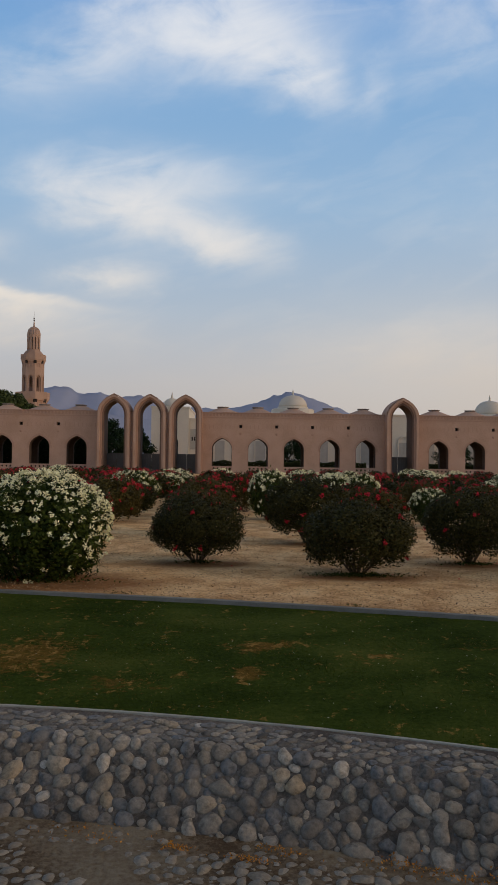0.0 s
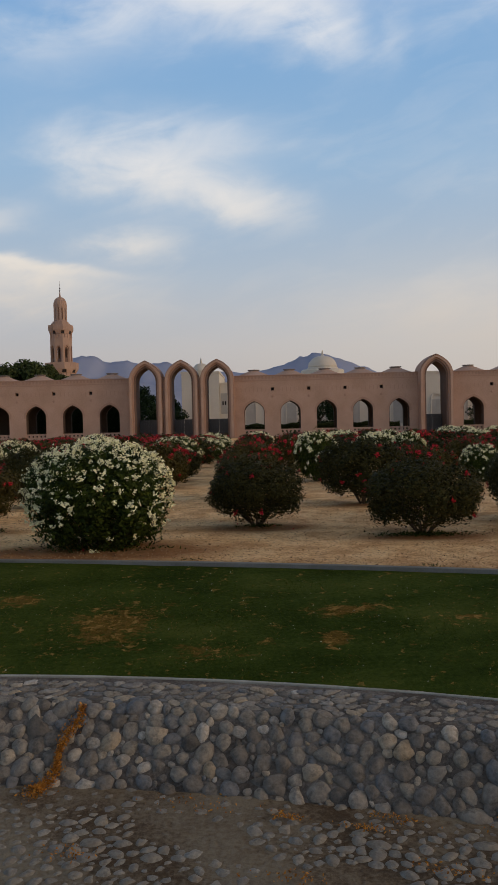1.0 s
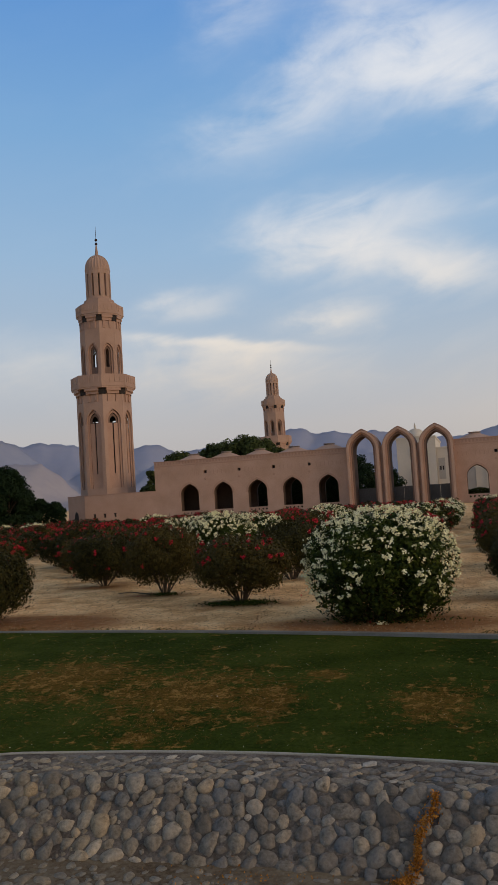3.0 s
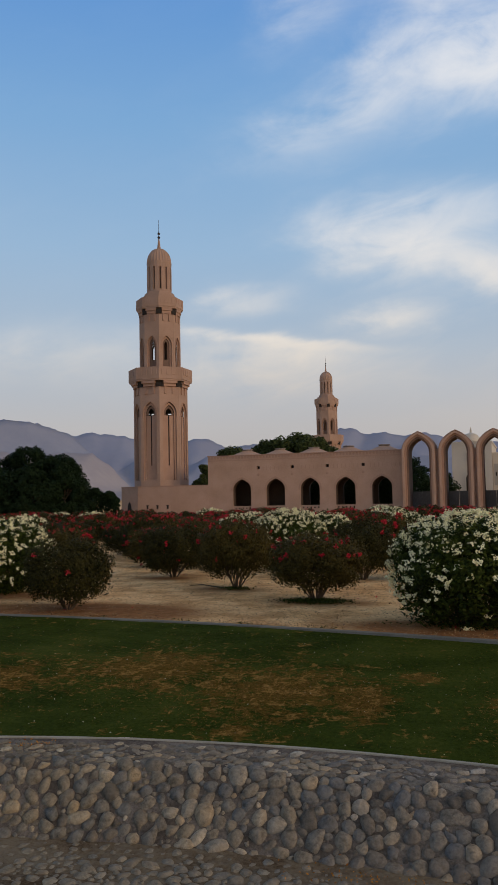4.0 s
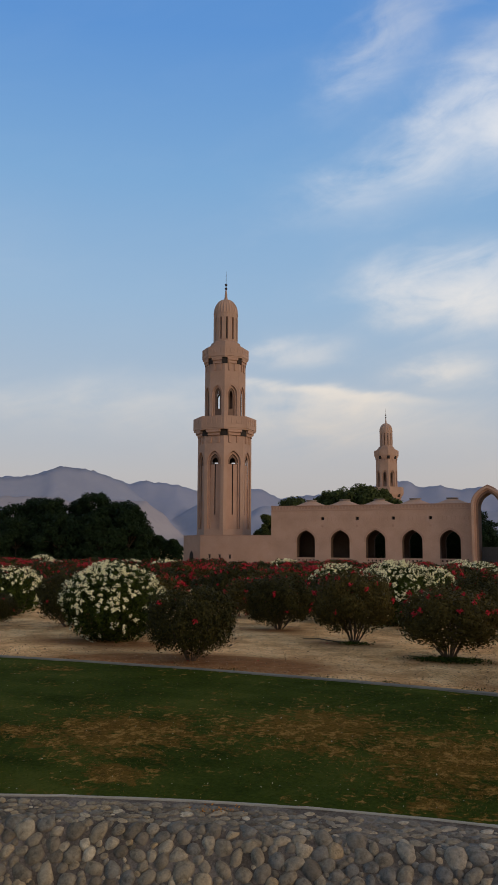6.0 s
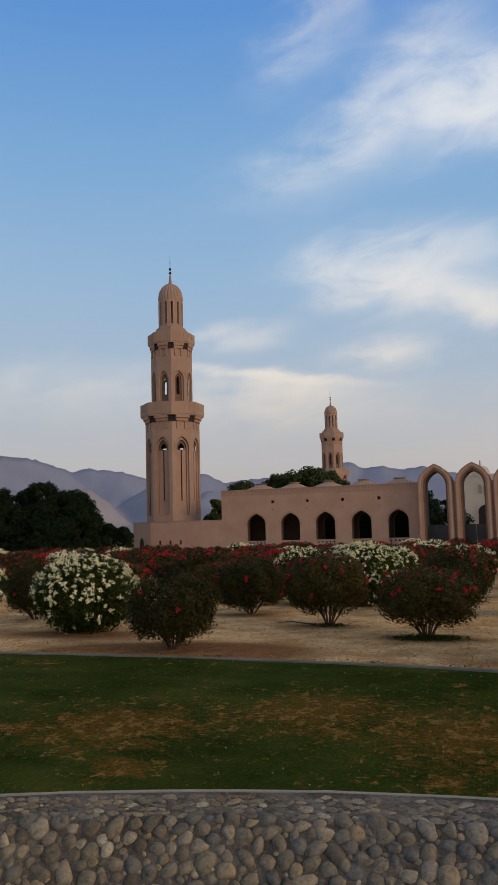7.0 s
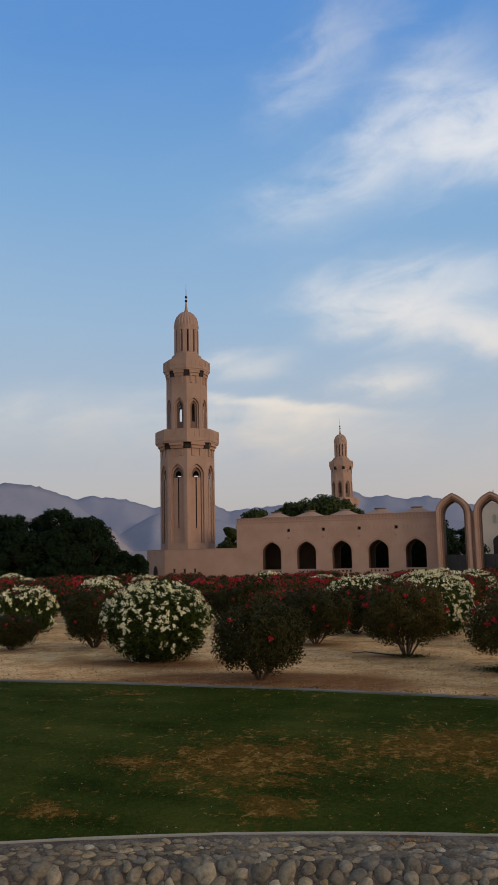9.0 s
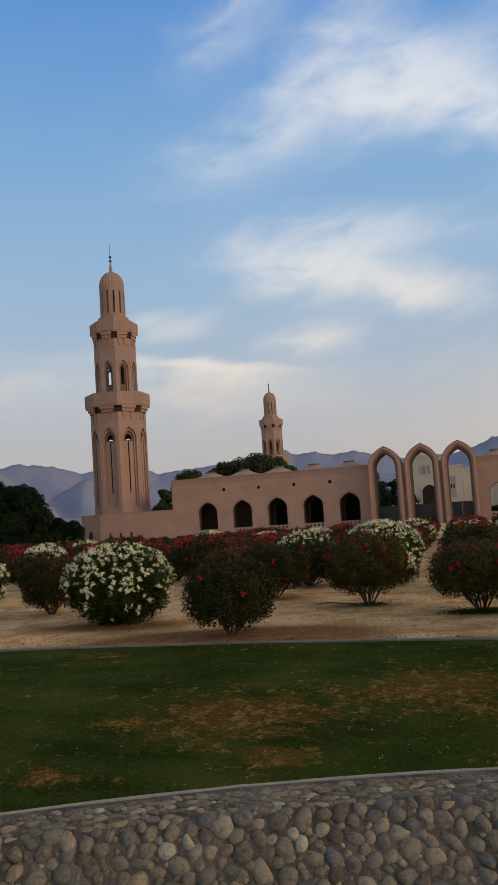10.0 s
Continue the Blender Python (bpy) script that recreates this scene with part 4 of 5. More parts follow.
plan = [(-64.0, 120.2), (-51.605, 120.2), (-51.605, 134.0), (-67.0, 134.0), (-69.2, 131.0), (-69.2, 124.4)]
lo, hi = [bm.verts.new((x, y, 0.2)) for x, y in plan], [bm.verts.new((x, y, 4.84)) for x, y in plan]
for i in range(len(plan)):
    j = (i + 1) % len(plan)
    bm.faces.new((lo[i], lo[j], hi[j], hi[i]))
bm.faces.new(hi)
terrace = thing("minaret_terrace", Matrix(), "plain sandstone terrace block at the foot of the minaret", "terrace")
part("block", bm, SANDSTONE, terrace)
bm = bmesh.new()
for a, b in zip(plan, plan[1:] + plan[:1]):
    d = Vector((b[0] - a[0], b[1] - a[1], 0))
    ang = math.degrees(math.atan2(d.y, d.x))
    tmp = bmesh.new()
    box(tmp, 0, d.length, -0.06, 0.4, 4.845, 4.95)
    tmp.transform(pose(a[0], a[1], 0, 0, 0, ang))
    me = bpy.data.meshes.new("tmp")
    tmp.to_mesh(me)
    tmp.free()
    bm.from_mesh(me)
    bpy.data.meshes.remove(me)
part("coping", bm, TRIM_STONE, terrace)
# near-black boxes on the wall draw small holes as deep shade
for x in (-62.3, -60.5, -58.7):
    bm = bmesh.new()
    box(bm, x - 0.16, x + 0.16, 120.19, 120.4, 1.2, 1.75)
    box(bm, x - 0.22, x + 0.22, 120.14, 120.196, 1.75, 1.85)
    part("vent", bm, DARK, terrace, "small dark vent")
# dark panel against the block stands in for the doorway's shaded inside
d = Vector((-69.2 + 64.0, 124.4 - 120.2, 0))
tmp = bmesh.new()
arch_band(tmp, 0, 0.02, 1.35, 1.55, 0.3, 0.72, -0.05, -0.003, 0.85)
tmp.transform(pose(-64.0 + d.x / 2, 120.2 + d.y / 2, 0, 0, 0, math.degrees(math.atan2(-d.y, -d.x))))
part("doorway", tmp, DARK, terrace, "small dark pointed doorway")


# ---- pale buildings behind the arcade ----
def hall(name, x0, x1, y0, y1, h, label, bays):
    top = thing(name, Matrix(), label, "building", "pale buildings behind the arcade")
    bm = bmesh.new()
    box(bm, x0, x1, y0, y1, 0.2, h)
    part("wall", bm, MARBLE, top)
    bm = bmesh.new()
    box(bm, x0 - 0.15, x1 + 0.15, y0 - 0.15, y1 + 0.15, h, h + 0.4)
    part("roof_edge", bm, MARBLE, top)
    for c in bays:
        bm = bmesh.new()
        box(bm, c - 1.0, c + 1.0, y0 - 0.14, y0 - 0.003, 1.6, 6.2)
        arch_fill(bm, c, 1.0, 6.2, 6.21, 6.22, y0 - 0.14, y0 - 0.003)
        w = part("window", bm, PANEL, top, "tall carved grey window panel")
        bm = bmesh.new()
        arch_band(bm, c, 1.0, 6.2, 7.4, 1.5, 0.22, y0 - 0.24, y0 - 0.003)
        part("window_frame", bm, MARBLE, w)
        bm = bmesh.new()
        box(bm, c - 0.06, c + 0.06, y0 - 0.18, y0 - 0.142, 1.6, 6.2)
        for z in (2.6, 3.8, 5.0):
            box(bm, c - 1.0, c + 1.0, y0 - 0.17, y0 - 0.143, z, z + 0.1)
        part("mullions", bm, PANEL, w)
    return top


main_hall = hall("prayer_hall", -17.5, -9.9, 165, 190, 12.6, "tall pale marble hall block with a dark arched doorway", [])
# near-black panel before the wall, for the unlit inside of the doorway
bm = bmesh.new()
box(bm, -14.9, -12.0, 164.9, 164.997, 0.3, 5.7)
arch_fill(bm, -13.45, 1.45, 5.7, 5.72, 5.75, 164.9, 164.997)
tip = [bm.verts.new((-13.45 + x, 164.93, z)) for x, z in arch_curve(1.45, 5.7, 7.1)]
bm.faces.new(tip)
door = part("doorway", bm, DARK, main_hall, "dark pointed doorway")
bm = bmesh.new()
arch_band(bm, -13.45, 1.46, 5.7, 7.12, 0.3, 0.2, 164.8, 164.997)
part("doorway_frame", bm, MARBLE, door)
for c in (-14.4, -13.35):
    bm = bmesh.new()
    arch_band(bm, c, 0.36, 10.4, 11.05, 9.2, 0.09, 164.86, 164.997)
    nook = part("wall_niche", bm, MARBLE, main_hall, "small arched blind niche")
    bm = bmesh.new()
    bm.faces.new([bm.verts.new((c + x, 164.96, z)) for x, z in [(-0.36, 9.2)] + arch_curve(0.36, 10.4, 11.05) + [(0.36, 9.2)]])
    part("niche_back", bm, PANEL, nook)
wing = hall("side_hall", -9.85, -6.9, 166, 190, 10.3, "lower pale marble wing with a tall brown panel", [])
bm = bmesh.new()
box(bm, -9.6, -8.3, 165.9, 165.997, 4.3, 8.5)
panel = part("tall_panel", bm, PANEL, wing, "tall grey-brown panel")
for c in (-9.2, -8.7):
    bm = bmesh.new()
    box(bm, c - 0.13, c + 0.13, 165.87, 165.897, 6.1, 6.9)
    part("slot", bm, DARK, panel, "small dark slot")
hall("long_hall", -6.85, 13.0, 168, 190, 9.6, "long pale marble hall with carved window panels", [-3.6, 0.6, 4.8, 9.4])
hall("library_hall", 15.0, 31.0, 166, 190, 9.6, "pale marble hall with tall carved windows", [17.6, 22.0, 26.4])
hall("corner_hall", 31.05, 36.5, 163, 190, 11.5, "pale marble corner block behind the single gateway", [33.6])
hall("far_hall", 37.0, 60.0, 168, 190, 9.4, "low pale marble range behind the arcade", [40, 44.5, 49, 53.5])


def white_dome(x, y, r, base, top_z, label):
    top = thing("dome_building", pose(x, y, 0), label, "dome", "white domes")
    bm = bmesh.new()
    lathe(bm, [(r * 1.5, 0.2), (r * 1.5, base - 0.75), (r * 1.4, base - 0.5), (r * 1.08, base - 0.45), (r * 1.05, base)], 16)
    part("drum", bm, MARBLE, top)
    bm = bmesh.new()
    h = top_z - base
    lathe(bm, [(r * math.cos(t) ** 0.85, base + h * math.sin(t)) for t in [radians(a) for a in range(0, 86, 7)]], 32)
    dome = part("shell", bm, MARBLE, top, smooth=True)
    bm = bmesh.new()
    lathe(bm, [(0.34, top_z - 0.1), (0.2, top_z + 0.4), (0.22, top_z + 0.6), (0.03, top_z + 1.4)], 8)
    part("finial", bm, MARBLE, dome)
    return top


white_dome(13.0, 190.0, 3.35, 14.8, 17.5, "white domed roof above the arcade")
white_dome(59.4, 190.0, 3.5, 13.7, 16.9, "white domed roof with a finial beyond the arcade")
white_dome(-15.3, 190.0, 2.1, 14.4, 16.4, "small white dome seen between the gateways")


# ---- trees ----
def leaf_cloud(rng, pts, normals, size, spread, broad=0.5):
    """Small folded leaf quads at points, roughly facing their normals."""
    n = len(pts)
    nrm = normals + rng.normal(0, spread, (n, 3))
    nrm /= np.linalg.norm(nrm, axis=1)[:, None] + 1e-9
    ref = rng.normal(0, 1, (n, 3))
    u = np.cross(nrm, ref)
    u /= np.linalg.norm(u, axis=1)[:, None] + 1e-9
    v = np.cross(nrm, u)
    s = size * rng.uniform(0.65, 1.3, (n, 1))
    a, b = pts - u * s, pts + v * s * broad - nrm * s * 0.1
    c, d = pts + u * s, pts - v * s * broad - nrm * s * 0.1
    verts = np.stack([a, b, c, d], 1).reshape(-1, 3)
    k = np.arange(n)[:, None] * 4
    faces = np.concatenate([k, k + 1, k + 2, k + 3], 1)
    return verts, faces


def to_mesh(name, verts, faces, material):
    me = bpy.data.meshes.new(name)
    me.from_pydata(verts.tolist(), [], faces.tolist())
    me.materials.append(material)
    return me


def limb(bm, p, q, r0, r1, n=6):
    axis = (q - p)
    side = axis.orthogonal().normalized()
    other = axis.cross(side).normalized()
    lo = [bm.verts.new(p + (side * math.cos(2 * math.pi * i / n) + other * math.sin(2 * math.pi * i / n)) * r0) for i in range(n)]
    hi = [bm.verts.new(q + (side * math.cos(2 * math.pi * i / n) + other * math.sin(2 * math.pi * i / n)) * r1) for i in range(n)]
    for i in range(n):
        j = (i + 1) % n
        bm.faces.new((lo[i], lo[j], hi[j], hi[i]))
    bm.faces.new(hi)


def tree(x, y, height, spread, seed, label="dark green broad-leaved tree beside the mosque", leaves=10000, low=0.3, leaf=0.022, leafmat=None):
    rng = np.random.default_rng(seed)
    top = thing("tree", pose(x, y, 0.25), label, "tree", "trees")
    bm = bmesh.new()
    fork = Vector((rng.normal(0, 0.15), rng.normal(0, 0.15), height * 0.28))
    limb(bm, Vector((0, 0, -0.1)), fork, 0.032 * height, 0.022 * height, 8)
    hubs = []
    for i in range(9):
        a = i * 2.4 + rng.uniform(0, 0.8)
        reach = spread * rng.uniform(0.35, 0.8)
        tip = Vector((math.cos(a) * reach, math.sin(a) * reach, height * (rng.uniform(0.5, 0.82) if low > 0.2 else 0.76 - 0.42 * reach / spread)))
        mid = fork.lerp(tip, 0.5) + Vector((0, 0, height * 0.06))
        limb(bm, fork, mid, 0.014 * height, 0.009 * height)
        limb(bm, mid, tip, 0.009 * height, 0.003 * height)
        hubs.append((tip, spread * rng.uniform(0.28, 0.46)))
    hubs.append((Vector((0, 0, height * (0.82 if low > 0.2 else 0.80))), spread * (0.45 if low > 0.2 else 0.34)))
    for i in range(14 if low > 0.2 else 80):
        a = rng.uniform(0, 6.28)
        e = rng.uniform(0.25 if low > 0.2 else 0.0, 0.95)
        out = spread * rng.uniform(0.5, 0.95) * ((1 - e * 0.55) if low > 0.2 else math.sqrt(1.02 - e * e))
        hubs.append((Vector((math.cos(a) * out, math.sin(a) * out, height * (low + (0.92 - low) * e))), spread * (rng.uniform(0.14, 0.30) if low > 0.2 else rng.uniform(0.12, 0.24))))
    for i in range(0 if low > 0.2 else 34):
        a = i * 2.4
        out = spread * rng.uniform(0.7, 1.0)
        hubs.append((Vector((math.cos(a) * out, math.sin(a) * out, height * rng.uniform(0.03, 0.22))), spread * rng.uniform(0.16, 0.26)))
    part("trunk", bm, BARK, top)
    pts, nrm = [], []
    weights = np.array([r ** 2 for _, r in hubs])
    counts = rng.multinomial(leaves, weights / weights.sum())
    for (c, r), k in zip(hubs, counts):
        d = rng.normal(0, 1, (k, 3))
        d /= np.linalg.norm(d, axis=1)[:, None]
        rad = r * rng.uniform(0.55, 1.08, (k, 1))
        p = np.array(c) + d * rad * np.array((1, 1, 0.8))
        pts.append(p)
        nrm.append(d)
    pts, nrm = np.concatenate(pts), np.concatenate(nrm)
    verts, faces = leaf_cloud(rng, pts, nrm + np.array((0, 0, 0.5)), leaf * height, 0.6)
    leafmat = leafmat or LEAF_TREE
    part("crown", to_mesh("crown", verts, faces, leafmat), leafmat, top)
    return top


for i, (x, y, h, s) in enumerate([(-67.7, 104, 9.7, 3.8), (-74.0, 104, 11.8, 4.6), (-81.5, 104, 10.8, 4.8), (-71.0, 101, 7.6, 3.4), (-78.0, 101, 8.2, 3.8), (-70.6, 105.5, 10.4, 4.2), (-77.6, 106, 10.6, 4.6), (-85.0, 106, 11.2, 4.8), (-89, 105, 10.2, 5.0), (-97, 103, 9.6, 5.5), (-106, 106, 10.0, 6.0), (-85.5, 101, 8.0, 4.0)]):
    tree(x, y, h, s, 100 + i, "dark dense shade tree standing beyond the flower beds", 22000, 0.04, 0.020)
for i, (x, y, h, s) in enumerate([(-57, 146, 13.3, 4.2), (-50.5, 150, 14.4, 4.8), (-44.5, 148, 15.6, 5.2), (-40.5, 150, 14.4, 4.0), (-35, 152, 10.6, 4.0), (-59.4, 139, 9.4, 2.4), (-54.0, 152, 13.6, 3.2), (-47.6, 153, 14.6, 3.0)]):
    tree(x, y, h, s, 150 + i, "dark tree showing above the arcade roof", leafmat=LEAF_FAR)
for i, (x, y, h, s) in enumerate([(-23.5, 148, 10.2, 4.5), (-19.0, 152, 8.8, 3.2), (-28.5, 150, 9.5, 4.5), (9.6, 156, 8.5, 4.2), (42, 156, 8.0, 3.5), (-45, 140, 7, 4.0), (-38, 140, 7, 4.0), (-32, 140, 7, 4.0)]):
    tree(x, y, h, s, 170 + i, "dark tree seen through the arcade openings", 10000, 0.05, 0.024)


# ---- hedge seen through the arches ----
def hedge(x0, x1, y, h, seed, leaf=0.16, dense=170, label="clipped dark green hedge behind the arcade", leafmat=LEAF_TREE):
    rng = np.random.default_rng(seed)
    n = int((x1 - x0) * dense * max(1.0, h / 1.9))
    p = np.stack([rng.uniform(x0, x1, n), y + rng.uniform(-0.7, 0.7, n), 0.3 + h * np.sqrt(rng.uniform(0, 1, n))], 1)
    if h > 3:  # tall undergrowth has an uneven, rounded top
        swell = np.array([noise.noise((a * 0.32, seed, 0.0)) + 0.5 * noise.noise((a * 0.9, seed, 3.0)) for a in p[:, 0]])
        ends = np.clip(np.minimum(p[:, 0] - x0, x1 - p[:, 0]) / 2.5, 0, 1) ** 0.5
        p[:, 2] = 0.3 + (p[:, 2] - 0.3) * (0.9 + 0.32 * swell) * (0.55 + 0.45 * ends)
    p[:, 2] += 0.12 * np.sin(p[:, 0] * 2.1)
    nr = np.tile(np.array((0, -0.6, 0.8)), (n, 1))
    v, f = leaf_cloud(rng, p, nr, leaf, 0.6)
    ob = new("hedge", to_mesh("hedge", v, f, leafmat))
    tagged(ob, label, "hedge", kind="stuff")


hedge(-42, -20.5, 131.5, 6.0, 30, 0.2, 600)
hedge(-5, 21, 132.0, 1.9, 31, 0.13, 700, leafmat=LEAF_FAR)
hedge(28, 62, 132.0, 1.9, 32, 0.13, 600, leafmat=LEAF_FAR)
hedge(-116, -61.2, 108.0, 4.6, 33, 0.22, 300, "dark green undergrowth below the shade trees")
hedge(-98, -69.6, 116.0, 4.5, 34, 0.24, 200, "dark green undergrowth behind the terrace")


# ---- flowering bushes ----
def full(d, power=2.3, above=2.0):
    """Directions of a ball swollen below and above its middle."""
    low = d[:, 2] < 0
    flat_len = np.linalg.norm(d[:, :2], axis=1) + 1e-9
    want = (1 - np.abs(d[:, 2]) ** power) ** (1 / power)
    d = d.copy()
    d[low, :2] *= (want / flat_len)[low][:, None] * 0.97
    top = (1 - np.abs(d[:, 2]) ** above) ** (1 / above)
    d[~low, :2] *= (top / flat_len)[~low][:, None]
    return d


def bush_meshes(seed, hw, h, skirt, leaves, leaf, flowers, petal, white, top_bias, lumps=90):
    """Meshes of one bush: stems, crown and blossoms. skirt: height at which the crown begins."""
    rng = np.random.default_rng(seed)
    cz, rz = (h + skirt) / 2, (h - skirt) / 2
    cz, rz = cz - 0.03 * h, rz + 0.03 * h
    d = rng.normal(0, 1, (lumps, 3))
    power, above = (2.05, 2.1) if white else (2.8, 2.25)
    d = full(d / np.linalg.norm(d, axis=1)[:, None], power, above)
    lump_r = rng.uniform(0.80, 1.0, lumps) if white else rng.uniform(0.82, 1.04, lumps)
    hubs = d * np.array((hw, hw, rz)) * lump_r[:, None] * 0.86
    near = rng.integers(0, lumps, leaves)
    off = rng.normal(0, 1, (leaves, 3))
    off /= np.linalg.norm(off, axis=1)[:, None]
    pts = hubs[near] + off * (hw * 0.20) * rng.uniform(0.3, 1.0, (leaves, 1)) ** 0.6
    fill = rng.random(leaves) < 0.35
    dd = rng.normal(0, 1, (leaves, 3))
    dd = full(dd / np.linalg.norm(dd, axis=1)[:, None], power, above)
    pts[fill] = (dd * np.array((hw, hw, rz)) * rng.uniform(0.55, 0.93, (leaves, 1)))[fill]
    pts[:, 2] = np.maximum(pts[:, 2], -rz - rng.uniform(-0.12, 0.10, leaves))
    shoot = rng.random(leaves) < 0.02
    pts[shoot & (pts[:, 2] > 0)] *= 1.07
    nr = pts / np.array((hw, hw, rz)) ** 2
    nr /= np.linalg.norm(nr, axis=1)[:, None] + 1e-9
    if not white:  # the crown thins out towards the stems
        stay = rng.random(leaves) > np.clip(-pts[:, 2] / rz * 1.3 - 0.72, 0, 0.5) * (np.hypot(pts[:, 0], pts[:, 1]) < hw * 0.72)
        pts, nr, off = pts[stay], nr[stay], off[stay]
    v, f = leaf_cloud(rng, pts + np.array((0, 0, cz)), nr + off * 0.5, leaf, 0.55)
    crown = (v, f)
    # blossoms in small clusters near the outside
    fd = rng.normal(0, 1, (flowers * 5, 3))
    fd /= np.linalg.norm(fd, axis=1)[:, None]
    keep = rng.random(len(fd)) < np.clip(0.5 + fd[:, 2] * top_bias, 0.2 if white else 0.07, 0.85 if white else 1.0)
    rag = 8.5 if white else (1.6 if flowers > 100 else 3.6)
    patch = np.array([noise.noise((p[0] * rag + seed, p[1] * rag, p[2] * rag)) for p in fd])
    if white:
        patch = patch + 0.2 * np.array([noise.noise((p[0] * 2.1, p[1] * 2.1 + seed, p[2] * 2.1)) for p in fd])
    keep &= patch > ((0.02 - 0.16 * fd[:, 2]) if white else 0.12 - 0.12 * fd[:, 2])
    fd = full(fd[keep][:flowers], power, above)
    per = (15 if white else 20) if leaves > 7000 else 8
    base = fd * np.array((hw, hw, rz)) * rng.uniform(0.87, 0.97, (len(fd), 1))
    base = np.repeat(base, per, 0) + rng.normal(0, petal * (1.2 if white else 1.1), (len(fd) * per, 3))
    fn = np.repeat(fd, per, 0)
    v2, f2 = leaf_cloud(rng, base + np.array((0, 0, cz)), fn + np.array((0, -0.1, 0.2)), petal, 0.8, 0.85)
    bm = bmesh.new()
    for i in range(15):
        a = i * 2.4 + rng.uniform(0, 0.6)
        root = Vector((math.cos(a) * 0.05, math.sin(a) * 0.05, -0.05))
        out = hw * rng.uniform(0.12, 0.5)
        kn = Vector((math.cos(a) * out, math.sin(a) * out, skirt + h * rng.uniform(0.06, 0.16)))
        tip = Vector((math.cos(a) * hw * rng.uniform(0.4, 0.8), math.sin(a) * hw * rng.uniform(0.4, 0.8), skirt + h * rng.uniform(0.3, 0.5)))
        limb(bm, root, kn, rng.uniform(0.013, 0.026), 0.012, 5)
        limb(bm, kn, tip, 0.014, 0.006, 5)
        twig = kn.lerp(tip, 0.4) + Vector((rng.normal(0, 0.12), rng.normal(0, 0.12), 0.22))
        limb(bm, kn.lerp(tip, 0.2), twig, 0.012, 0.005, 4)
        side = root.lerp(kn, 0.5) + Vector((math.cos(a + 0.9) * hw * 0.3, math.sin(a + 0.9) * hw * 0.3, 0.26 * h * rng.uniform(0.7, 1.2)))
        limb(bm, root.lerp(kn, 0.45), side, 0.014, 0.005, 4)
    return bm, crown, (v2, f2)


def bush(kind, seed, hw, h, skirt, leaves, leaf, flowers, petal, leafmat, top_bias, label):
    top = thing("bougainvillea_bush", Matrix(), label, "bush", kind + " bougainvillea bushes")
    white = kind == "white"
    bm, crown, bloom = bush_meshes(seed, hw, h, skirt, leaves, leaf, flowers, petal, white, top_bias)
    part("trunk", bm, BARK, top)
    part("crown", to_mesh("crown", *crown, leafmat), leafmat, top)
    pm = WHITE_PETAL if white else RED_PETAL
    part("blossoms", to_mesh("blossoms", *bloom, pm), pm, top, "white blossoms" if white else "crimson blossoms")
    return top


protos = {
    "w": bush("white", 11, 1.5, 2.35, -0.12, 30000, 0.044, 720, 0.022, LEAF_BRIGHT, 0.66, "rounded bougainvillea bush covered in white blossoms on sandy soil"),
    "w2": bush("white", 14, 1.5, 2.2, -0.08, 26000, 0.044, 600, 0.022, LEAF_BRIGHT, 1.1, "dense green bush with white blossoms over its crown"),
    "d": bush("red", 21, 1.15, 1.75, 0.22, 22000, 0.034, 7, 0.024, LEAF, 0.1, "dark green clipped bush with a few crimson blossoms"),
    "d2": bush("red", 22, 1.15, 1.75, 0.22, 22000, 0.034, 15, 0.024, LEAF, 0.3, "dark green bush with scattered crimson blossoms on thin stems"),
    "o": bush("red", 23, 1.15, 1.75, 0.32, 20000, 0.035, 26, 0.024, LEAF_OLIVE, 0.6, "olive brown bush with crimson blossoms on its top"),
    "mw": bush("white", 41, 1.4, 2.0, 0.05, 7500, 0.060, 165, 0.032, LEAF_BRIGHT, 1.4, "white flowering bougainvillea bush in the second rows of the beds"),
    "mr": bush("red", 42, 1.3, 1.9, 0.14, 7500, 0.056, 90, 0.026, LEAF_OLIVE, 1.5, "crimson flowering bougainvillea bush in the second rows of the beds"),
    "mg": bush("red", 43, 1.3, 1.85, 0.14, 7500, 0.056, 30, 0.026, LEAF, 0.6, "dark green bush with few blossoms in the second rows"),
    "fw": bush("white", 31, 1.4, 2.0, 0.1, 2600, 0.10, 190, 0.046, LEAF_BRIGHT, 0.9, "white flowering bougainvillea bush further back in the beds"),
    "fr": bush("red", 32, 1.3, 1.9, 0.2, 2600, 0.10, 115, 0.046, LEAF_OLIVE, 1.3, "crimson flowering bougainvillea bush further back in the beds"),
    "fg": bush("red", 33, 1.3, 1.85, 0.2, 2600, 0.10, 30, 0.046, LEAF, 0.6, "dark green bush with few blossoms further back in the beds"),
}
SIZES = {"w": (1.5, 2.35), "w2": (1.5, 2.2), "d": (1.15, 1.75), "d2": (1.15, 1.75), "o": (1.15, 1.75), "mw": (1.4, 2.0), "mr": (1.3, 1.9), "mg": (1.3, 1.85), "fw": (1.4, 2.0), "fr": (1.3, 1.9), "fg": (1.3, 1.85)}
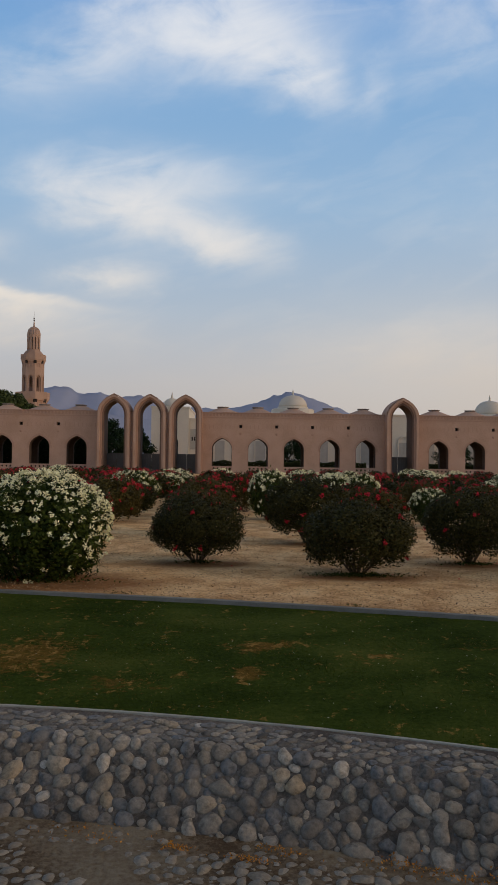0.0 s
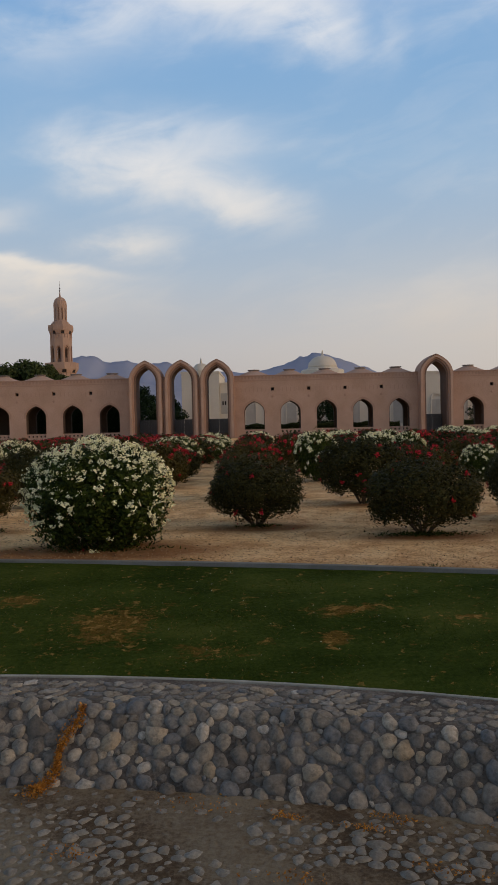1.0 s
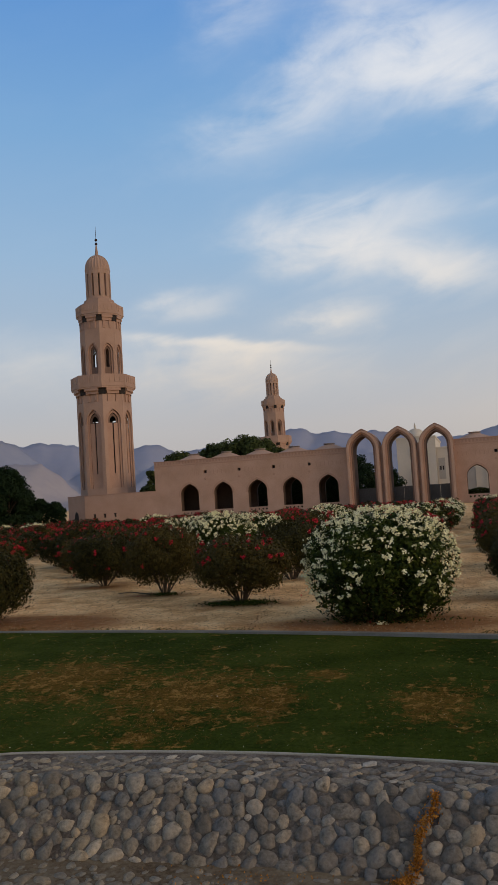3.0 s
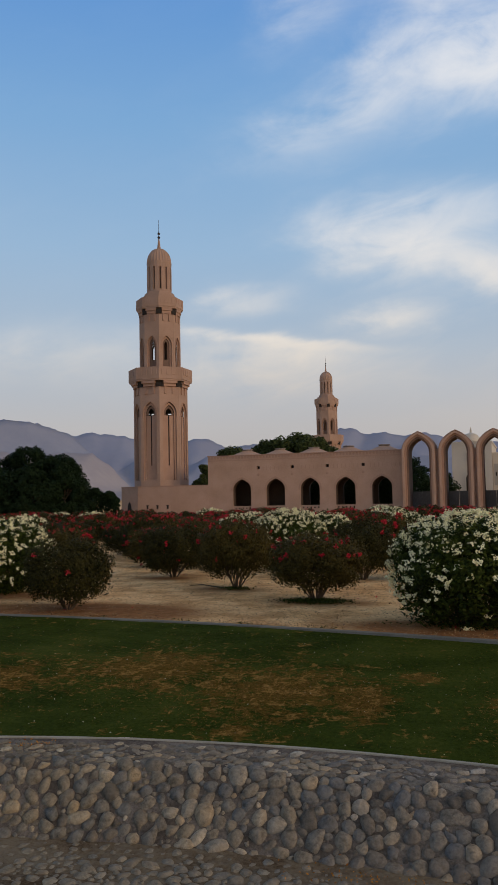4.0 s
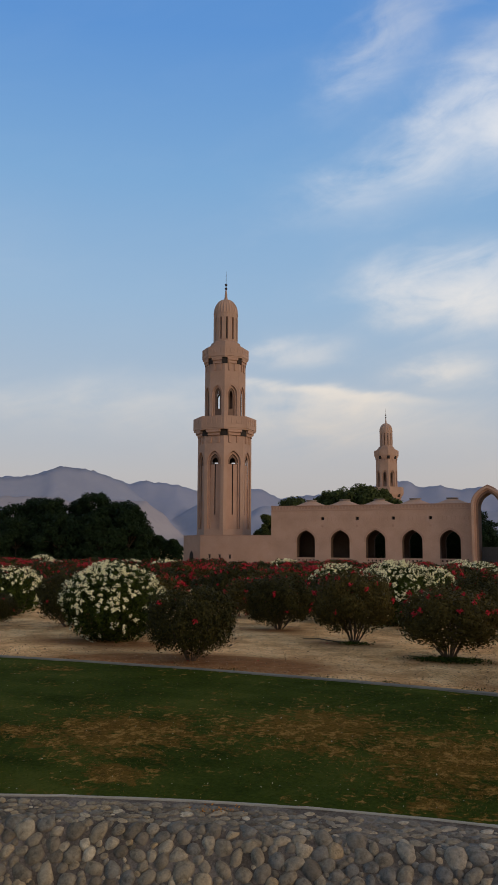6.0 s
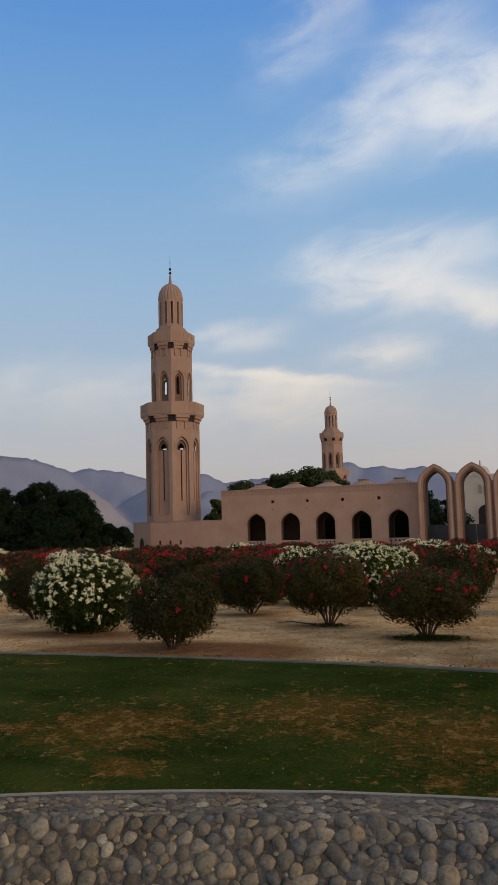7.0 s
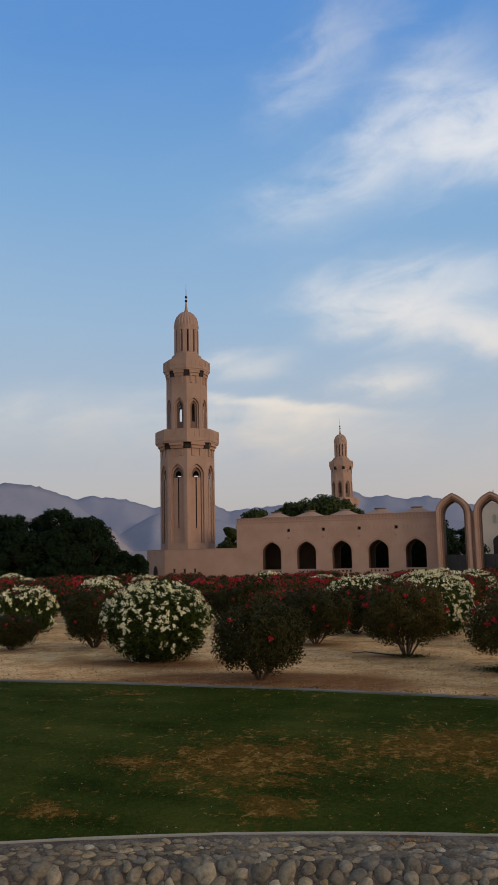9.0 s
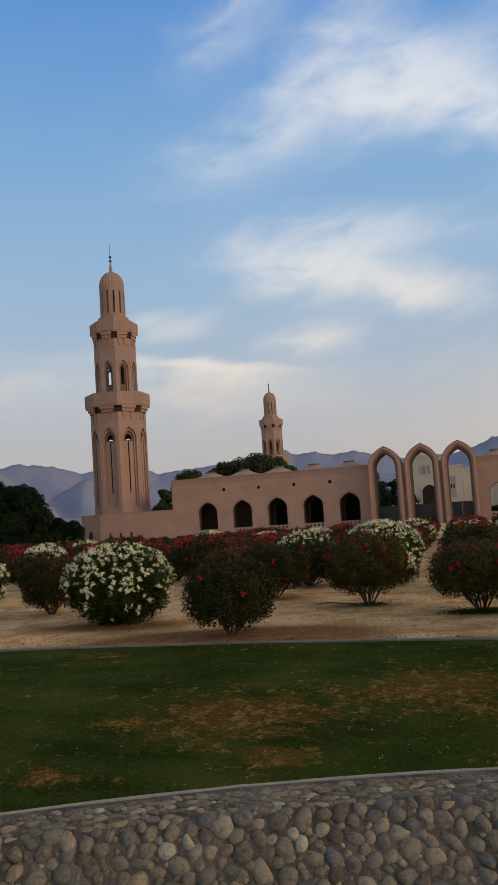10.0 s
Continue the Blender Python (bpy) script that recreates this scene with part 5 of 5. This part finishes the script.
PLANTS = [  # kind, x, y, half width, height, turn
    ("w", -4.58, 15.85, 1.68, 2.27, 0), ("d", -1.36, 18.6, 1.23, 1.66, 10), ("d", 2.24, 16.75, 1.36, 1.66, 120), ("d2", 5.35, 18.9, 1.25, 1.84, 200), ("d2", 1.75, 23.2, 1.45, 2.0, 40),
    ("o", -8.4, 18.8, 1.28, 1.7, 70), ("o", -11.27, 21.0, 1.18, 2.0, 300), ("d", -13.70, 16.05, 1.09, 1.7, 250), ("d2", -14.42, 23.7, 1.2, 1.72, 160), ("w2", -17.53, 18.9, 1.56, 2.13, 30),
    ("d", -20.9, 21.6, 1.02, 1.72, 90), ("mw", -25.2, 24.3, 1.25, 1.85, 210), ("w", -11.3, 26.6, 1.45, 2.2, 140), ("mr", -5.2, 23.9, 1.05, 1.75, 20), ("mr", -5.2, 30.3, 1.3, 1.85, 100),
    ("w2", 8.0, 16.3, 1.3, 1.9, 60), ("d", -8.25, 23.8, 1.15, 1.85, 330), ("mr", -8.3, 29.3, 1.25, 1.95, 30), ("mw", -8.4, 34.5, 1.3, 1.85, 100), ("mw", -11.25, 32.3, 1.2, 1.9, 200), ("mr", -11.3, 37.0, 1.2, 1.85, 60), ("o", -1.8, 25.8, 1.1, 1.56, 50), ("mw", 1.0, 32.3, 1.05, 2.1, 15), ("mw", 5.5, 37.0, 0.95, 1.9, 15), ("mr", 0.0, 36.9, 0.95, 1.9, 15), ("mw", -5.4, 38.5, 1.4, 1.9, 75), ("mr", -1.7, 36.0, 1.15, 1.75, 10), ("mg", 1.9, 43.0, 1.1, 1.6, 80),
    ("mw", 7.0, 30.0, 0.85, 1.5, 35), ("mr", 4.6, 28.5, 1.2, 1.58, 5), ("d2", -23.2, 20.6, 0.9, 1.1, 50), ("mr", -16.8, 27.5, 1.3, 1.55, 80), ("mg", -27.4, 32.1, 1.25, 1.55, 15), ("mg", -13.9, 27.2, 1.15, 1.62, 130), ("mw", -14.8, 31.6, 1.3, 1.95, 130), ("mg", -18.7, 30.5, 1.3, 1.9, 10),
]
taken = [(x, y) for _, x, y, *_ in PLANTS]
rng = np.random.default_rng(77)
for row in range(9):
    for col in range(-22, 12):
        px = -1.75 + 3.2 * col + rng.uniform(-0.22, 0.22)
        py = 27.5 + 4.7 * row + (2.3 if col % 2 else 0.0) + rng.uniform(-0.5, 0.5)
        k = str(rng.choice(["fw", "fr", "fg"], p=[0.04, 0.28, 0.68] if py < 38 else [0.10, 0.36, 0.54] if px < -7 else [0.24, 0.22, 0.54]))
        k = k.replace("f", "m") if py < 38 else k
        wide, tall, turn = SIZES[k][0] * rng.uniform(0.85, 1.08), SIZES[k][1] * rng.uniform(0.76, 0.92), rng.uniform(0, 360)
        if px < -1.15 * py or px > 0.42 * py + 4 or any((px - a) ** 2 + (py - b) ** 2 < 7.5 for a, b in taken):
            continue
        taken.append((px, py))
        PLANTS.append((k, px, py, wide, tall, turn))
used = set()
for k, x, y, hw, h, turn in PLANTS:
    m = pose(x, y, G0, 0, 0, turn) @ Matrix.Diagonal((hw / SIZES[k][0], hw / SIZES[k][0], h / SIZES[k][1], 1))
    if k in used:
        copy_thing(protos[k], m)
    else:
        used.add(k)
for k in used:
    first_one = next(p for p in PLANTS if p[0] == k)
    _, x, y, hw, h, turn = first_one
    protos[k].matrix_basis = pose(x, y, G0, 0, 0, turn) @ Matrix.Diagonal((hw / SIZES[k][0], hw / SIZES[k][0], h / SIZES[k][1], 1))


# ---- litter, gravel and grass ----
def scatter(name, pts, size, material, label, category, flat=0.5, seed=1):
    rg = np.random.default_rng(seed)
    nr = np.tile(np.array((0.0, 0.0, 1.0)), (len(pts), 1))
    v, f = leaf_cloud(rg, pts, nr, size, flat)
    ob = new(name, to_mesh(name, v, f, material))
    return tagged(ob, label, category, kind="stuff")


def lawn_z(x, y):
    t = (y - edge_y(x)) / (kerb_y(x) - edge_y(x))
    return lawn_level(x, t)


rg = np.random.default_rng(5)
n = 120000
gx_, gt = rg.uniform(-21, 6.5, n), rg.uniform(0.004, 0.985, n)
gy_ = np.array([edge_y(x) + (kerb_y(x) - edge_y(x)) * t for x, t in zip(gx_, gt)])
gz_ = np.array([lawn_z(x, y) for x, y in zip(gx_, gy_)])
ang, hgt, lean = rg.uniform(0, 6.28, n), rg.uniform(0.006, 0.02, n), rg.normal(0, 0.03, (n, 2))
root = np.stack([gx_, gy_, gz_ - 0.008], 1)
wide = np.stack([np.cos(ang) * 0.007, np.sin(ang) * 0.007, 0 * ang], 1)
tip = root + np.stack([lean[:, 0], lean[:, 1], hgt + 0.008], 1)
worn = sum(k * np.exp(-((gx_ - a) / p) ** 2 - ((gy_ - b) / q) ** 2) for a, b, p, q, _, k in DRY)
tuft = np.array([noise.noise((x * 1.6, y * 2.4, 5.0)) + 0.6 * noise.noise((x * 6.0, y * 9.0, 2.0)) for x, y in zip(gx_, gy_)])
dry_one = rg.random(n) < np.clip(worn * 0.5 + np.maximum(tuft - 0.45, 0) * 1.2 + 0.008, 0, 0.7)
gv = np.stack([root - wide, root + wide, tip], 1)
for nm, pick, mt, lb in (("grass", ~dry_one, leafy("lawn_blade", (0.026, 0.042, 0.005), (0.076, 0.100, 0.012), 0.1, 0.8), "short dark green lawn grass blades"),
                         ("dry_grass", dry_one, leafy("straw_blade", (0.12, 0.066, 0.016), (0.40, 0.235, 0.065), 0.1, 0.8), "dry straw-coloured grass blades in worn patches")):
    some = gv[pick].reshape(-1, 3)
    tagged(new(nm, to_mesh(nm, some, np.arange(len(some)).reshape(-1, 3), mt)), lb, "grass", kind="stuff")

n = 700
px_, pt = rg.uniform(-20, 6, n), rg.uniform(0.02, 0.98, n) ** 1.2
pp = np.array([(x, edge_y(x) + (kerb_y(x) - edge_y(x)) * t, 0) for x, t in zip(px_, pt)])
pp[:, 2] = [lawn_z(x, y) + 0.022 for x, y, _ in pp]
scatter("fallen_petals", pp, 0.012, leafy("faded_petal", (0.30, 0.26, 0.14), (0.66, 0.62, 0.44), 0.0), "small pale petals fallen on the lawn", "petals", 0.5, 2)
n = 3200
dx_ = rg.uniform(-26, 9, n)
dp = np.array([(x, kerb_y(x) + 0.15 + 16 * u ** 1.6, G0 + 0.028) for x, u in zip(dx_, rg.uniform(0, 1, n))])
scatter("dry_leaf_litter", dp, 0.026, leafy("brown_dry_leaf", (0.06, 0.035, 0.017), (0.22, 0.13, 0.065), 0.0), "brown dry leaves littering the sandy ground", "leaf litter", 0.35, 3)
cp = []
for x, y in [(p[1], p[2]) for p in PLANTS[:14]]:
    for _ in range(5):
        cp.append((x + rg.normal(0, 0.8), y + rg.normal(-0.3, 0.6), G0 + 0.035))
scatter("fallen_blossoms", np.array(cp), 0.03, RED_PETAL, "crimson blossoms fallen round the bushes", "petals", 0.4, 4)
# weeds along the kerb
wx = np.concatenate([rg.normal(c, 0.16, 60) for c in (-16.4, -12.2, -10.3, -8.9, -7.2, -2.6, 1.6)])
wp = np.stack([wx, [kerb_y(x) + 0.12 + abs(rg.normal(0, 0.07)) for x in wx], G0 + rg.uniform(0.0, 0.06, len(wx))], 1)
scatter("kerb_weeds", wp, 0.018, LEAF_BRIGHT, "small green weeds along the kerb", "weeds", 1.2, 6)
# green weeds; spots under the eastern bushes also stand in for bush shade
gc = []
for x, y, a, b, k in ((-8.35, 18.4, 0.8, 0.4, 1600), (-11.2, 20.7, 0.5, 0.25, 300), (-1.3, 18.4, 0.5, 0.2, 160), (2.2, 16.45, 0.9, 0.25, 600), (5.35, 18.6, 0.7, 0.25, 300), (-4.5, 15.3, 1.6, 0.3, 260)):
    for _ in range(k):
        gc.append((x + rg.normal(0, a * 0.5), y + rg.normal(0, b * 0.5), G0 + rg.uniform(0.01, 0.07)))
scatter("ground_cover", np.array(gc), 0.03, LEAF_BRIGHT, "low green weeds round the foot of the bushes", "weeds", 1.2, 12)
stick = thing("fallen_branch", Matrix(), "thin dark fallen branch lying on the sandy ground", "branch")
bm = bmesh.new()
knots = [Vector((-12.75, 21.1, G0 + 0.04)), Vector((-12.4, 21.2, G0 + 0.06)), Vector((-12.0, 20.95, G0 + 0.05)), Vector((-11.6, 20.75, G0 + 0.04))]
for p, q, r in zip(knots, knots[1:], (0.009, 0.013, 0.016)):
    limb(bm, p, q, r, r + 0.004, 6)
part("stem", bm, BARK, stick)
n = 24000
dx_ = rg.uniform(-26, 9, n)
dp = np.array([(x, kerb_y(x) + 0.08 + 12 * u ** 1.9, G0 + 0.022) for x, u in zip(dx_, rg.uniform(0, 1, n))])
scatter("gravel", dp, 0.017, leafy("tan_gravel", (0.22, 0.13, 0.058), (0.50, 0.335, 0.175), 0.0, 0.9), "fine tan gravel and clods on the sandy ground", "gravel", 0.7, 7)


# ---- river stones of the channel ----
def bank(d):
    """Height of the bank and its slope at the distance d below the lawn edging."""
    ds, zs = (0.06, 0.35, 0.6, 0.7, 1.0, 1.33, 1.7, 2.4, 3.2, 4.4), (-0.208, -0.285, -0.345, -0.42, -0.69, -0.98, -0.985, -1.0, -1.03, -1.05)
    z = float(np.interp(d, ds, zs))
    s = (float(np.interp(d + 0.1, ds, zs)) - float(np.interp(d - 0.1, ds, zs))) / 0.2
    return z, s


def stone_mesh(seed):
    bm = bmesh.new()
    bmesh.ops.create_icosphere(bm, subdivisions=2, radius=1.0)
    rr = random.Random(seed)
    cuts = [(Vector((rr.gauss(0, 1), rr.gauss(0, 1), rr.gauss(0, 0.8))).normalized(), rr.uniform(0.66, 0.92)) for _ in range(9)]
    for v in bm.verts:
        p = v.co.copy()
        q = p * (1 + 0.45 * noise.noise(p * 0.9 + Vector((seed * 3.1, 0, 0))) + 0.16 * noise.noise(p * 2.1 + Vector((0, seed * 1.7, 0))))
        for nrm, o in cuts:
            over = q.dot(nrm) - o
            if over > 0:
                q -= nrm * over * 0.72
        v.co = q
    me = bpy.data.meshes.new("stone")
    bm.to_mesh(me)
    bm.free()
    me.polygons.foreach_set("use_smooth", [True] * len(me.polygons))
    me.attributes.new("rise", "FLOAT", "POINT").data.foreach_set("value", [v.co.z for v in me.vertices])
    me.materials.append(STONE)
    return me


shapes = [stone_mesh(i) for i in range(14)]
rs = np.random.default_rng(8)
placed = []
cells = {}


def try_stone(x, d, r, gap=0.92):
    key = (int(x / 0.3), int(d / 0.3))
    for i in (-1, 0, 1):
        for j in (-1, 0, 1):
            for (a, b, c) in cells.get((key[0] + i, key[1] + j), ()):
                if (a - x) ** 2 + (b - d) ** 2 < ((c + r) * gap) ** 2:
                    return False
    cells.setdefault(key, []).append((x, d, r))
    placed.append((x, d, r))
    return True


# d runs along the bank's surface as seen in plan; on the steep face it is stretched so that the stones pack on the slope
def unroll(d):
    return float(np.interp(d, (0, 0.6, 1.58, 3.6), (0.0, 0.6, 1.33, 3.35)))


for r, tries in ((0.138, 400), (0.118, 4500), (0.103, 16000), (0.088, 30000), (0.072, 34000), (0.053, 30000), (0.036, 16000)):
    for _ in range(tries):
        x, d = rs.uniform(-16.5, 5.2), rs.uniform(0.15, 3.5)
        flat_part = d < 0.55
        on_bed = d > 1.56
        if on_bed and (rs.random() < (0.9 if d < 1.9 else 0.25) or x < -9.5 or noise.noise((x * 1.1, d * 1.5, 4.0)) < (-0.05 if x > -2.5 else -0.6)):
            continue
        try_stone(x, d, r * rs.uniform(0.9, 1.1) * (0.56 if flat_part else 0.84 if on_bed else 0.95), 0.78 if flat_part else 0.75)
stones = [(x, unroll(d), r, d) for x, d, r in placed]
holder = tagged(new("stone_facing"), "rounded grey river stones set in the channel bank", "stone facing", kind="structure")
loose, made = {True: ([], [], [0], []), False: ([], [], [0], [])}, 0
forms = [np.array([v.co[:] for v in s.vertices]) for s in shapes]
tris = [np.array([p.vertices[:] for p in s.polygons]) for s in shapes]
for x, d, r, du in stones:
    z, slope = bank(d)
    y = edge_y(x) - d
    k = int(rs.integers(0, 14))
    bed_stone = du > 1.56
    sx, sy, sz = r * rs.uniform(0.95, 1.35), r * rs.uniform(0.8, 1.12), r * rs.uniform(0.5, 0.7)
    sink = -0.6 if bed_stone else -0.32
    if du < 0.55:
        sx, sy, sz = sx * 1.35, sy * 0.95, sz * 0.38
        sink = -0.12
    tilt = math.degrees(math.atan(-slope))
    m = pose(x, y, z, tilt, 0, 0) @ pose(0, 0, sz * sink, 0, 0, rs.uniform(0, 180) if du > 0.55 else rs.uniform(-30, 30)) @ Matrix.Diagonal((sx, sy, sz, 1))
    if made < 300 and -5.2 < x < 0.8 and 0.5 < du < 1.56:
        ob = new("stone", shapes[k])
        ob.parent = holder
        ob.matrix_basis = m
        made += 1
    else:
        mm = np.array(m)
        vs, fs, count, rise = loose[bed_stone]
        rise.append(forms[k][:, 2])
        vs.append(forms[k] @ mm[:3, :3].T + mm[:3, 3])
        fs.append(tris[k] + count[0])
        count[0] += len(forms[k])
for key, nm, mt, lb in ((False, "set_stones", STONE_SET, "many rounded river stones set in mortar"), (True, "bed_stones", STONE_BED, "dusty flat cobbles half sunk in the channel bed")):
    me = to_mesh(nm, np.concatenate(loose[key][0]), np.concatenate(loose[key][1]), mt)
    me.polygons.foreach_set("use_smooth", [True] * len(me.polygons))
    me.attributes.new("rise", "FLOAT", "POINT").data.foreach_set("value", np.concatenate(loose[key][3]))
    so = new(nm, me)
    so.parent = holder
    tagged(so, lb, kind="stuff")

# drifts of orange leaves on the bank and in the bed
lp = []
for _ in range(1500):
    t = rs.uniform(0, 1)
    d = 0.66 + 0.84 * t
    x = -3.28 - 0.32 * t + 0.03 * math.sin(t * 11) + rs.normal(0, 0.018 + 0.028 * math.sin(t * 6) ** 2)
    lp.append((x, edge_y(x) - d, bank(d)[0] + 0.05 + rs.uniform(0, 0.04)))
for cx, cd, sx, sd, k in ((-3.62, 1.5, 0.07, 0.08, 260), (0.0, 1.5, 0.12, 0.06, 60), (-1.9, 1.6, 0.3, 0.10, 70), (-1.0, 1.7, 0.10, 0.04, 90), (-0.3, 1.75, 0.12, 0.04, 80), (1.2, 1.45, 0.25, 0.08, 160),
                          (-5.0, 1.6, 0.5, 0.15, 120), (-9.5, 0.25, 0.15, 0.05, 60), (2.0, 1.5, 0.3, 0.12, 120), (-3.0, 2.6, 0.12, 0.06, 60), (-1.0, 2.7, 0.15, 0.06, 70), (0.3, 2.3, 0.15, 0.06, 60)):
    for _ in range(k):
        x, d = cx + rs.normal(0, sx), cd + rs.normal(0, sd)
        lp.append((x, edge_y(x) - d, bank(d)[0] + 0.045))
scatter("orange_leaf_drift", np.array(lp), 0.016, DRY_LEAF, "drifts of small orange dry leaves on the stones", "leaf litter", 0.9, 9)
